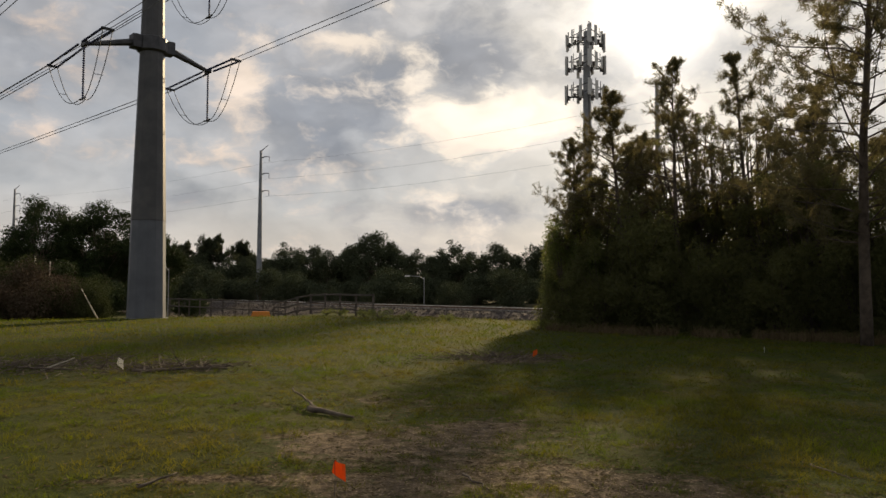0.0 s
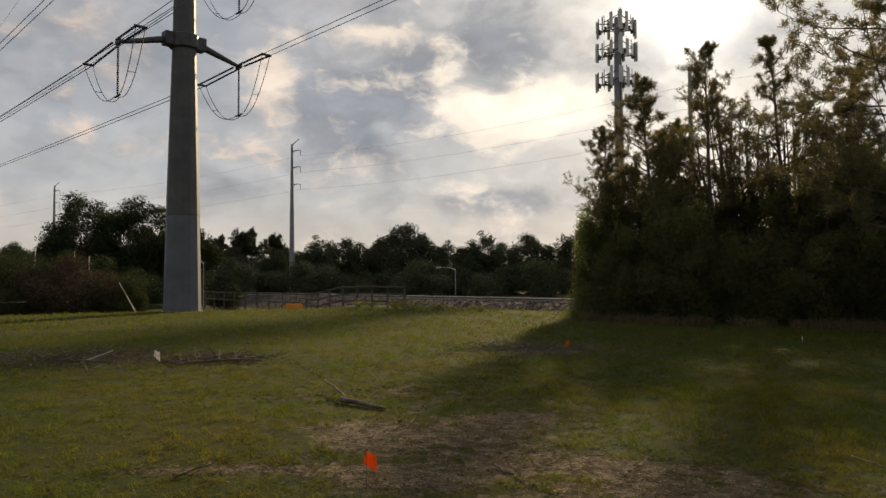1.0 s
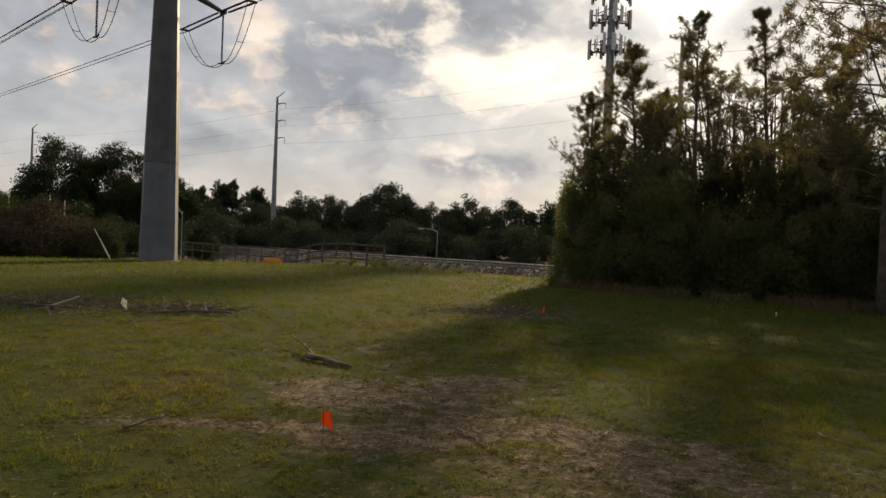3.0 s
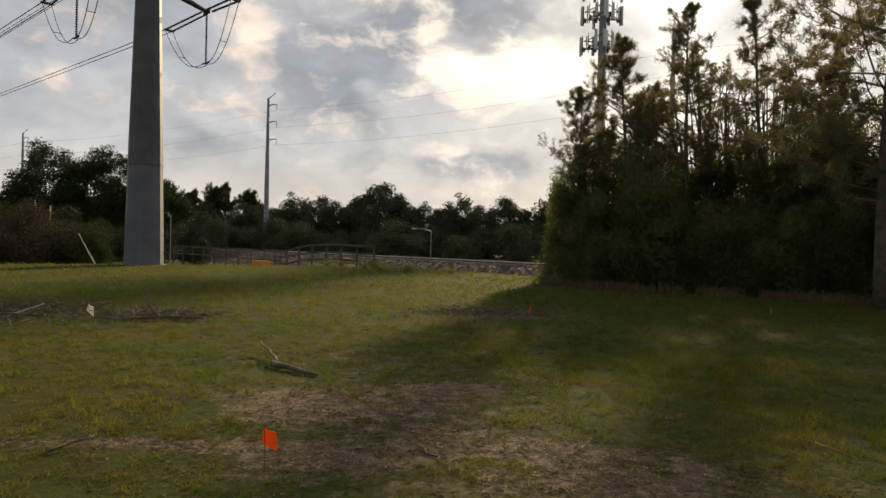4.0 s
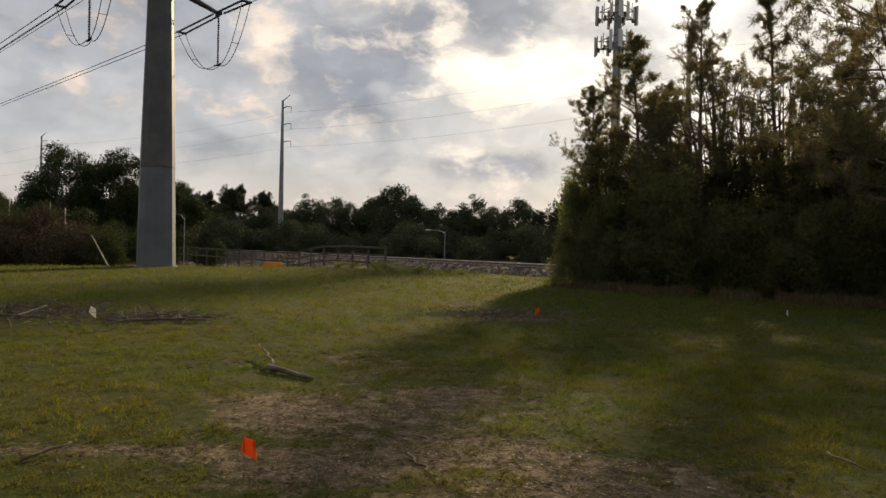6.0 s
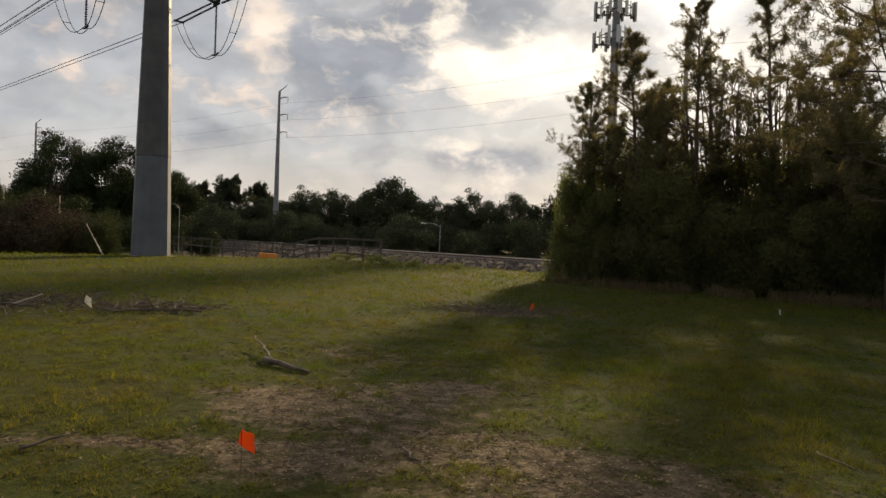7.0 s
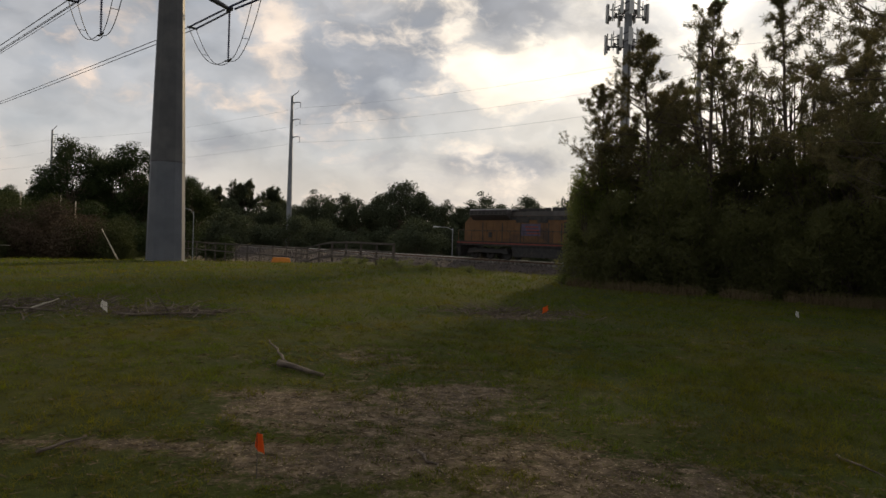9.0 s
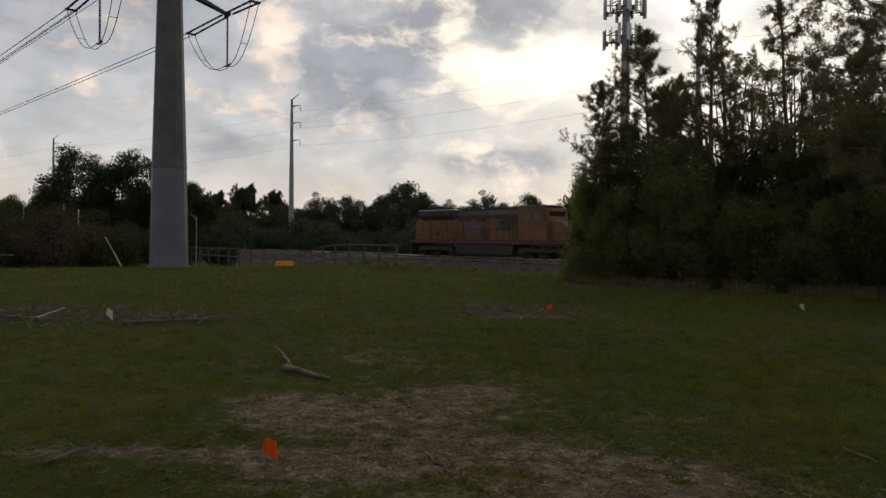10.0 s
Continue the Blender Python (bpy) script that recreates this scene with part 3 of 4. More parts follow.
for x, y, i, turn, size in ((7.2, 28.8, 0, 0, 0.95), (9.6, 27.8, 1, 80, 0.8), (11.0, 27.2, 0, 150, 0.8), (12.6, 24.4, 1, 220, 0.9), (13.2, 22.6, 0, 300, 0.9), (15.2, 22.4, 1, 20, 1.0), (14.8, 26.0, 0, 60, 1.1), (17.5, 22.0, 0, 200, 1.1)):
    plant("understorey_tree", UNDER[i], x, y, "small dark broadleaf tree among the pines", "tree", "thicket", turn, size)
AIRY = broadleaf(57, 10.7, 4.4, 7000, 0.085, leaves_dark, 0.10, 80, 0.075)
for x, y, turn, size in ((11.3, 28.2, 30, 1.0), (13.5, 27.4, 150, 0.98)):
    plant("airy_tree", AIRY, x, y, "tall airy dark-leaved tree standing among the pines", "tree", "thicket", turn, size)
plant("pine_tree", PINE_BIG, 12.25, 18.8, "tall broad pine with bare lower trunk and long limbs", "tree", "pines of the thicket", 15)
SHRUB_DARK = [bush(60 + i, 1.9, 3.6, 15000, 0.10, leaves_dark, 34, 0.03, 0.9) for i in range(3)]
SHRUB_LIGHT = [bush(70 + i, 1.0, 4.6, 15000, 0.075, leaves_light, 46, 0.04, 0.92) for i in range(2)]
rng = np.random.default_rng(5)
for k in range(12):
    u = k / 11
    x, y = 5.9 + 10.5 * u + rng.uniform(-0.3, 0.3), 27.2 - 8.6 * u + rng.uniform(-0.2, 0.5)
    plant("shrub", SHRUB_DARK[k % 3], x, y, "dense dark green shrub at the foot of the pines", "shrub", "undergrowth", rng.uniform(0, 360), rng.uniform(0.7, 1.05), 0, ("stem", "foliage"), rng.uniform(0.8, 1.35))
for k in range(14):
    u = k / 13
    x, y = 7.5 + 13.0 * u + rng.uniform(-0.6, 0.6), 30.3 - 8.0 * u + rng.uniform(-0.8, 0.8)
    plant("shrub", SHRUB_DARK[(k + 1) % 3], x, y, "dense dark green shrub at the foot of the pines", "shrub", "undergrowth", rng.uniform(0, 360), rng.uniform(0.9, 1.3), 0, ("stem", "foliage"), rng.uniform(0.9, 1.5))
for x, y, i, s in ((5.75, 28.2, 0, 0.95), (6.3, 29.6, 1, 1.1), (6.6, 27.6, 1, 0.85), (9.2, 26.4, 0, 0.75)):
    plant("leafy_shrub", SHRUB_LIGHT[i], x, y, "tall shrub with sunlit light green leaves", "shrub", "edge of the thicket", 70 * i + 33, s, 0, ("stem", "foliage"))

# ---------- far woods ----------
FAR = [broadleaf(80 + i, 10.4, 9.5, 20000, 0.24, leaves_far, 0.12, 60, 0.16) for i in range(3)] + [pine(90, 12, 0.50, 3.4, 46, 30, 0.03, 0.9, 0.5, needles_far, 0.09)]
FAR_BUSH = [bush(95 + i, 3.4, 5.0, 8000, 0.25, leaves_far, 14, 0.05, 0.8) for i in range(2)]
# place: azimuth as x over y, distance, height, kind
for s, y, h, kind in ((-0.345, 128, 10.2, 0), (-0.310, 132, 9.4, 3), (-0.268, 130, 11.2, 3), (-0.235, 136, 9.0, 3), (-0.205, 134, 8.4, 0), (-0.172, 126, 10.0, 1), (-0.140, 132, 9.2, 0),
                      (-0.110, 128, 9.1, 2), (-0.082, 130, 9.8, 1), (-0.055, 124, 10.6, 0), (-0.022, 126, 10.4, 2), (0.010, 128, 8.6, 1), (0.035, 124, 8.3, 0), (0.062, 126, 9.6, 1), (0.090, 130, 7.8, 2),
                      (0.125, 126, 8.6, 0), (0.155, 128, 8.4, 1), (0.19, 124, 9, 2), (0.24, 120, 9, 0), (0.30, 120, 9, 1), (0.36, 118, 9, 2), (0.42, 115, 9, 0), (0.50, 110, 9, 1), (0.58, 105, 9, 2), (0.66, 100, 9, 0),
                      (-0.385, 135, 9.5, 1), (-0.292, 126, 7.6, 0), (-0.25, 125, 7.8, 1), (-0.222, 126, 7.4, 2), (-0.19, 124, 7.4, 1), (-0.43, 140, 9.5, 2), (-0.48, 140, 10, 0), (-0.54, 140, 9, 1), (-0.60, 135, 9, 2), (-0.67, 130, 8, 0), (-0.75, 120, 8, 1)):
    x = s * y
    plant("far_tree", FAR[kind], x, y, "dark tree in the distant woodland row", "tree", "woods beyond the railway", (s * 9000) % 360, (h + 0.7) / (10.4 if kind < 3 else 12) * (1 + 0.10 * math.sin(s * 310)) * 0.86, 0, ("trunk", "crown"), 1.2)
for k in range(48):
    s = -0.72 + k * 0.03
    y = 112 + 7 * math.sin(k * 2.1)
    plant("far_shrub", FAR_BUSH[k % 2], s * y, y, "dark thicket at the edge of the distant woods", "shrub", "far undergrowth", k * 77 % 360, 1.0 + 0.2 * math.sin(k * 5.0), 0, ("stem", "foliage"))

for k in range(30):
    s = -0.46 + k * 0.025
    plant("far_shrub", FAR_BUSH[k % 2], s * 146, 146 + 5 * math.sin(k * 1.7), "dark thicket at the edge of the distant woods", "shrub", "far undergrowth", k * 53 % 360, 1.25 + 0.15 * math.sin(k * 3.0), 0, ("stem", "foliage"))

# ---------- trees and vines beyond the pole ----------
leaves_left = leafy("shade_leaves", (0.024, 0.036, 0.015), (0.05, 0.07, 0.025), (0.06, 0.08, 0.03), 0.12)
LEFT = [broadleaf(101, 12, 8.2, 42000, 0.16, leaves_left, 0.12, 90, 0.145), broadleaf(104, 12, 8.2, 42000, 0.16, leaves_left, 0.12, 90, 0.145)]
for x, y, i, s, t in ((-38.2, 75, 0, 1.0, 10), (-32.7, 76, 1, 0.98, 120), (-35.6, 79, 0, 0.9, 250), (-27.0, 77, 0, 0.78, 200), (-47.5, 80, 1, 0.56, 40), (-54, 82, 0, 0.56, 300), (-29.6, 80, 1, 0.75, 70), (-42.0, 77, 1, 0.62, 15)):
    plant("broad_tree", LEFT[i], x, y, "round-crowned dark green broadleaf tree", "tree", "trees behind the vines", t, s)
MID_BUSH = [bush(111 + i, 2.6, 4.2, 13000, 0.15, leaves_left, 12) for i in range(2)]
for x, y, s in ((-40, 66, 1.1), (-36.0, 67, 1.0), (-32.2, 66, 1.15), (-28.4, 67, 0.95), (-25.0, 70, 0.8), (-44.0, 67, 1.0), (-48.5, 68, 1.0), (-22.5, 74, 0.7)):
    plant("shrub", MID_BUSH[int(abs(x)) % 2], x, y, "dark shrub under the broadleaf trees", "shrub", "shrubs behind the vines", x * 50, s, 0, ("stem", "foliage"))
VINE = [bush(121, 2.2, 3.0, 30000, 0.075, vine_leaves, 30, 0.02, 0.8), bush(122, 2.2, 2.9, 30000, 0.07, dead_leaves, 30, 0.02, 0.8)]
for x, y, i, s in ((-30.8, 48.0, 0, 1.62), (-28.4, 47.6, 0, 1.66), (-26.4, 47.8, 1, 1.68), (-24.4, 47.8, 1, 1.56), (-22.6, 48.0, 0, 1.16), (-21.6, 48.6, 0, 0.7), (-27.8, 44.4, 0, 0.75), (-33.0, 48.5, 0, 1.48)):
    plant("vine_thicket", VINE[i], x, y, "mound of tangled vines, partly dead and brown", "shrub", "vine mound", x * 91, s, 0, ("stem", "foliage"))


# ---------- power line ----------
def ngon(z, r, sides=12):
    return [Vector((r * math.cos(2 * math.pi * (k + 0.5) / sides), r * math.sin(2 * math.pi * (k + 0.5) / sides), z)) for k in range(sides)]


def shaft(rings, sides=12):
    m = Mesh()
    for z, r in rings:
        m.v += ngon(z, r, sides)
    for i in range(len(rings) - 1):
        for s in range(sides):
            e = (s + 1) % sides
            m.f.append([i * sides + s, i * sides + e, (i + 1) * sides + e, (i + 1) * sides + s])
    m.f += [list(range(sides))[::-1], [(len(rings) - 1) * sides + s for s in range(sides)]]
    return m


def sagging(a, b, sag, n=24):
    a, b = Vector(a), Vector(b)
    return [a.lerp(b, i / n) + Vector((0, 0, -4 * sag * (i / n) * (1 - i / n))) for i in range(n + 1)]


POLE = (-13.94, 36.93)
D3, N3 = Vector((DX, DY, 0)).normalized(), Vector((NX, NY, 0)).normalized()


def rib_string(a, b, r, ribs):
    """A long insulator: a rod with sheds along it."""
    a, b = Vector(a), Vector(b)
    pts, rad = [], []
    for k in range(ribs):
        for u, w in ((0.0, 0.55), (0.45, 1.0), (0.6, 0.55)):
            pts.append(a.lerp(b, (k + u) / ribs)), rad.append(r * w)
    return Mesh().tube(pts, rad, 8)


def build_big_pole():
    px, py = POLE
    ob = thing("transmission_pole", pose(px, py, 0), "tall faceted grey steel transmission pole on the field", "power pole")
    part("lower_shaft", shaft([(-0.3, 0.955), (5.25, 0.835)]), pole_steel, ob, "lighter galvanised lower section")
    part("upper_shaft", shaft([(5.0, 0.85), (14.2, 0.60), (30.0, 0.30)]), weathered, ob, "dark weathered upper section")
    part("joint_ring", shaft([(4.97, 0.862), (5.03, 0.862)]), dark_steel, ob)
    part("footing", shaft([(-0.3, 1.06), (0.015, 1.06)], 24), concrete, ob, "concrete footing at the ground")
    for z in (14.2, 20.0):
        part("collar", shaft([(z - 0.42, 0.70), (z - 0.36, 0.78), (z + 0.30, 0.76), (z + 0.36, 0.66)]), dark_steel, ob)
        for side, reach in ((-1, 3.35), (1, 3.1)):
            out = N3 * side
            spin = Matrix.Rotation(math.atan2(out.y, out.x), 3, "Z")
            root, tip = out * 0.6 + Vector((0, 0, z + 0.05)), out * reach + Vector((0, 0, z - 0.72))
            part("arm", Mesh().tube([root, tip], [0.21, 0.10], 8), dark_steel, ob)
            part("arm_bracket", Mesh().box(out * 0.85 + Vector((0, 0, z)), (0.5, 0.62, 0.7), spin, 0.04), dark_steel, ob)
            part("arm_plate", Mesh().box(tip, (0.14, 0.6, 0.24), spin, 0.03), dark_steel, ob)
            low = tip + Vector((0, 0, -2.75))
            part("post_insulator", rib_string(tip, low, 0.07, 24), insulator, ob)
            part("shoe", Mesh().tube([low - D3 * 0.35 + Vector((0, 0, 0.04)), low, low + D3 * 0.35 + Vector((0, 0, 0.04))], 0.05, 6), dark_steel, ob)
            ends = {}
            for way, span in ((-1, 3.1), (1, 4.8)):
                yoke = tip + D3 * way * span + Vector((0, 0, -0.06))
                part("yoke", Mesh().box(yoke, (0.12, 0.6, 0.12), Matrix.Rotation(math.atan2(D3.y, D3.x), 3, "Z"), 0.03), dark_steel, ob)
                for off in (-0.22, 0.22):
                    a, b = tip + N3 * off * 0.8 + D3 * way * 0.25, yoke + N3 * off
                    part("strain_insulator", rib_string(a, b, 0.06, 32), insulator, ob)
                    ends[way, off] = b
            for off in (-0.22, 0.22):
                # the jumper hangs from one string end to the shoe and up to the other
                pts = []
                for way in (-1, 1):
                    e, m = ends[way, off], low + N3 * off * 0.5
                    leg = []
                    for k in range(17):
                        u = k / 16
                        leg.append(Vector((e.x + (m.x - e.x) * u, e.y + (m.y - e.y) * u, e.z + (m.z - e.z) * (1 - (1 - u) ** 2.3) - 0.25 * math.sin(math.pi * u) * u)))
                    pts += leg if way < 0 else leg[::-1][1:]
                part("jumper_wire", Mesh().tube(pts, 0.02, 5), wire_mat, ob)
                for k in (6, 26):
                    if off < 0:
                        part("spacer", Mesh().tube([pts[k], pts[k] + N3 * 0.40], 0.016, 5), dark_steel, ob)
            for way in (-1, 1):
                for off in (-0.22, 0.22):
                    a = ends[way, off]
                    b = a + D3 * way * 230 + Vector((0, 0, 9.5 if way > 0 else 2.0))
                    part("conductor", Mesh().tube(sagging(a, b, 0.5 if way > 0 else 1.5), 0.018 if way < 0 else 0.026, 5), wire_mat, ob)
    part("earth_wire", Mesh().tube(sagging((0, 0, 30), D3 * 230 + Vector((0, 0, 29)), 4), 0.012, 4), wire_mat, ob)
    part("earth_wire", Mesh().tube(sagging((0, 0, 30), D3 * -230 + Vector((0, 0, 29)), 4), 0.012, 4), wire_mat, ob)


build_big_pole()


def slim_pole(x, y, h, wires):
    """The slim poles behind the railway: davit arms on one side, wires to the next one."""
    z0 = ground_height(x, y)
    ob = thing("slim_power_pole", pose(x, y, 0), "slim grey steel power pole with short side arms", "power pole", "power poles along the railway")
    part("shaft", shaft([(z0 - 0.3, 0.50), (h * 0.5, 0.36), (h, 0.20)], 10), galv, ob)
    tips = []
    for drop in (1.2, 4.0, 6.9):
        a, b = Vector((0.15, 0, h - drop)), Vector((1.5, -0.5, h - drop + 0.1))
        part("davit_arm", Mesh().tube([a, a.lerp(b, 0.5) + Vector((0, 0, 0.12)), b], [0.12, 0.09, 0.06], 6), galv, ob)
        part("insulator", rib_string(b, b + Vector((0, 0, -0.9)), 0.07, 8), insulator, ob)
        tips.append(b + Vector((0, 0, -0.9)))
    part("top_arm", Mesh().tube([(0, 0, h - 0.1), (1.3, -0.4, h + 0.9)], [0.09, 0.05], 6), galv, ob)
    for (nx, ny, nh) in wires:
        for t, drop in zip(tips, (1.2, 4.0, 6.9)):
            b = Vector((nx - x + 1.5, ny - y - 0.5, nh - drop - 0.8))
            part("wire", Mesh().tube(sagging(t, b, 1.1), 0.011, 4), wire_mat, ob)


slim_pole(-25.1, 120.3, 24.45, [(29.9, 85, 27.0), (-90.8, 169, 24.1)])
slim_pole(29.9, 85, 27.0, [(95, 38, 27)])
slim_pole(-90.8, 169, 24.1, [(-160, 215, 24)])


# ---------- radio mast ----------
def build_mast():
    x, y, h = 32.7, 130.0, 31.0
    ob = thing("radio_mast", Matrix.Translation((x, y, -0.95)) @ Matrix.Scale(1.625, 4), "grey radio mast with three rings of antennas", "radio mast")
    part("shaft", shaft([(-0.6, 0.62), (24, 0.45), (h, 0.34)], 14), galv, ob)
    rng = random.Random(8)
    for z, r in ((23.6, 2.25), (26.9, 2.2), (29.8, 2.1)):
        corners = [Vector((r * math.cos(w), r * math.sin(w), z)) for w in (0.4, 0.4 + 2 * math.pi / 3, 0.4 + 4 * math.pi / 3)]
        frame_mesh = Mesh()
        for i in range(3):
            a, b = corners[i], corners[(i + 1) % 3]
            for dz in (0.0, 0.9):
                frame_mesh.tube([a + Vector((0, 0, dz)), b + Vector((0, 0, dz))], 0.055, 5)
            frame_mesh.tube([(0, 0, z), a], 0.07, 5).tube([(0, 0, z - 0.7), a.lerp(b, 0.5)], 0.05, 5)
        part("platform", frame_mesh, dark_steel, ob)
        for i in range(3):
            a, b = corners[i], corners[(i + 1) % 3]
            for u in (0.03, 0.34, 0.66, 0.97):
                c = a.lerp(b, u)
                out = Vector((c.x, c.y, 0)).normalized()
                spot = c + out * 0.25 + Vector((0, 0, 0.45))
                part("pipe", Mesh().tube([spot + Vector((0, 0, -1.1)), spot + Vector((0, 0, 1.1))], 0.04, 5), dark_steel, ob)
                part("antenna", Mesh().box(spot + out * 0.2 + Vector((0, 0, rng.uniform(-0.3, 0.1))), (0.16, 0.34, rng.choice((1.4, 1.9, 2.2))), Matrix.Rotation(math.atan2(out.y, out.x), 3, "Z"), 0.04), antenna_white, ob)
                if rng.random() < 0.6:
                    part("radio_unit", Mesh().box(spot - out * 0.15 + Vector((0, 0, -0.5)), (0.2, 0.34, 0.5), Matrix.Rotation(math.atan2(out.y, out.x), 3, "Z"), 0.03), loco_grey, ob)
    part("cable_bundle", Mesh().tube([(0.1, -0.55, 2), (0.1, -0.42, 24)], 0.08, 5), dark_steel, ob)


build_mast()


# ---------- street lamps ----------
def street_lamp(x, y, h, reach, base, r=0.09):
    ob = thing("street_lamp", pose(x, y, 0), "thin grey street lamp with a curved arm", "street lamp", "street lamps")
    part("post", Mesh().tube([(0, 0, base), (0, 0, h)], [r, r * 0.7], 8), galv, ob)
    part("arm", Mesh().tube([(0, 0, h - 0.25), (-reach * 0.35, 0, h + 0.12), (-reach, 0, h + 0.2)], [r * 0.7, r * 0.55, r * 0.45], 6), galv, ob)
    part("lamp_head", Mesh().box((-reach - 0.25, 0, h + 0.16), (r * 8, r * 3.3, r * 1.8), None, 0.02), antenna_white, ob)


street_lamp(1.9, 104.0, 3.1, 2.2, -1.2)
street_lamp(-18.7, 55.0, 3.05, 0.7, -1.2, 0.04)


# ---------- railway ----------
def build_track():
    ob = thing("railway_track", pose(0, 0, 0), "railway track with polished rails on pale ties", "railway track", kind="structure")
    top = -0.18
    for off in (-0.72, 0.72):
        prof = [(-0.07, -0.17), (0.07, -0.17), (0.07, -0.15), (0.012, -0.12), (0.012, -0.04), (-0.012, -0.04), (-0.012, -0.12), (-0.07, -0.15)]
        head = [(-0.036, -0.04), (0.036, -0.04), (0.036, -0.008), (0.026, 0.0), (-0.026, 0.0), (-0.036, -0.008)]
        for name, shape, mat in (("rail_web", prof, rail_rust), ("rail_head", head, rail_steel)):
            m = Mesh()
            k = len(shape)
            for p in (-120.0, 420.0):
                for c, z in shape:
                    x, y = along(p, TRACK_Q + off + c)
                    m.v.append(Vector((x, y, top + z)))
            m.f = [[(i + 1) % k, i, k + i, k + (i + 1) % k] for i in range(k)] + [list(range(k)), list(range(k, 2 * k))[::-1]]
            part(name, m, mat, ob)
    tie = Mesh().box((0, 0, 0), (0.23, 2.6, 0.18), None, 0.015).data("tie", tie_wood)
    a = math.atan2(DY, DX)
    for k in range(200):
        x, y = along(14 + k * 0.54, TRACK_Q)
        t = part("tie", tie, None, ob)
        t.matrix_basis = Matrix.Translation((x, y, top - 0.265)) @ Matrix.Rotation(a + 0.01 * math.sin(k * 7.0), 4, "Z")
    rng = np.random.default_rng(12)
    k = 9000
    p, q = rng.uniform(15, 105, k), rng.uniform(39.5, 51.0, k)
    pts = []
    cube = np.array([(-1, -1, -1), (1, -1, -1), (1, 1, -1), (-1, 1, -1), (-1, -1, 1), (1, -1, 1), (1, 1, 1), (-1, 1, 1)], float)
    quads = ((3, 2, 1, 0), (4, 5, 6, 7), (0, 1, 5, 4), (1, 2, 6, 5), (2, 3, 7, 6), (3, 0, 4, 7))
    m = Mesh()
    for u, v in zip(p, q):
        x, y = along(u, v)
        s = rng.uniform(0.03, 0.10) * (1.9 if rng.random() < 0.05 else 1)
        c = cube * s * rng.uniform(0.5, 1.0, (8, 3)) + np.array([x, y, ground_height(x, y) + s * 0.3])
        b = len(m.v)
        m.v += [tuple(w) for w in c]
        m.f += [[b + i for i in f] for f in quads]
    st = part("ballast", m, stone_mat)
    tagged(st, "grey broken ballast stones on the railway bank", "gravel", kind="stuff")


build_track()


# ---------- fence ----------
def build_fence(points, spacing, high, label, rails):
    ob = thing("fence", pose(0, 0, 0), label, "fence", "fences by the railway")
    rng = random.Random(3)
    post = Mesh().box((0, 0, high / 2 - 0.7), (0.11, 0.11, high + 1.4), None, 0.012).data("post", fence_wood)
    for (x0, y0), (x1, y1) in zip(points, points[1:]):
        ln = math.hypot(x1 - x0, y1 - y0)
        k = max(1, round(ln / spacing))
        spots = [(x0 + (x1 - x0) * i / k, y0 + (y1 - y0) * i / k) for i in range(k + 1)]
        for x, y in spots[:-1] if (x1, y1) != points[-1] else spots:
            t = part("post", post, None, ob)
            t.matrix_basis = pose(x, y, fence_base(x, y), rng.uniform(-2, 2), rng.uniform(-2, 2), rng.uniform(0, 40))
        for (xa, ya), (xb, yb) in zip(spots, spots[1:]):
            for h in rails:
                a, b = Vector((xa, ya - 0.1, fence_base(xa, ya) + h + rng.uniform(-0.02, 0.02))), Vector((xb, yb - 0.1, fence_base(xb, yb) + h + rng.uniform(-0.02, 0.02)))
                d = b - a
                part("rail", Mesh().box((a + b) / 2, (d.length + 0.1, 0.05, 0.10), d.to_track_quat("X", "Z").to_matrix(), 0.008), fence_wood, ob)


def fence_base(x, y):
    return max(ground_height(x, y), -0.5)


build_fence([(-2.4, 38.0), (-9.6, 48.5)], 1.9, 1.25, "weathered dark wooden rail fence at the field's edge", (0.35, 0.75, 1.17))
build_fence([(-9.6, 50.5), (-29.5, 76.0)], 2.3, 1.15, "long weathered wooden fence along the railway bank", (0.4, 1.05))


# ---------- small things ----------
def barrier():
    ob = thing("road_barrier", pose(-9.0, 41.3, ground_height(-9.0, 41.3), 0, 0, 12), "low orange plastic road barrier on the grass", "barrier")
    part("body", Mesh().prism([(-0.55, 0), (0.55, 0), (0.53, 0.14), (0.46, 0.34), (-0.46, 0.34), (-0.53, 0.14)], -0.16, 0.16), machine_orange, ob)
    for x in (-0.35, 0.35):
        part("foot", Mesh().box((x, 0, 0.03), (0.3, 0.5, 0.07), None, 0.02), loco_dark, ob)


barrier()


def lying_post(name, a, b, r, mat, label, category, wander=0.0, seed=1, twigs=0):
    rng = np.random.default_rng(seed)
    a, b = np.array(a, float), np.array(b, float)
    n = 7
    pts = [a + (b - a) * i / n + (rng.normal(size=3) * wander * np.array([1, 1, 0.35]) if 0 < i < n else 0) for i in range(n + 1)]
    ob = thing(name, Matrix.Translation(pts[0]), label, category)
    part("stem", Mesh().tube([p - pts[0] for p in pts], [r * (1 - 0.55 * i / n) for i in range(n + 1)], 7), mat, ob, "", True)
    for k in range(twigs):
        p = pts[1 + k % n] - pts[0]
        d = rng.normal(size=3) * np.array([1, 1, 0.5])
        d[2] = abs(d[2])
        e = p + d / np.linalg.norm(d) * np.linalg.norm(b - a) * rng.uniform(0.15, 0.35)
        part("twig", Mesh().tube([p, (p + e) / 2 + rng.normal(size=3) * 0.02, e], [r * 0.45, r * 0.3, r * 0.15], 5), mat, ob)
    return ob


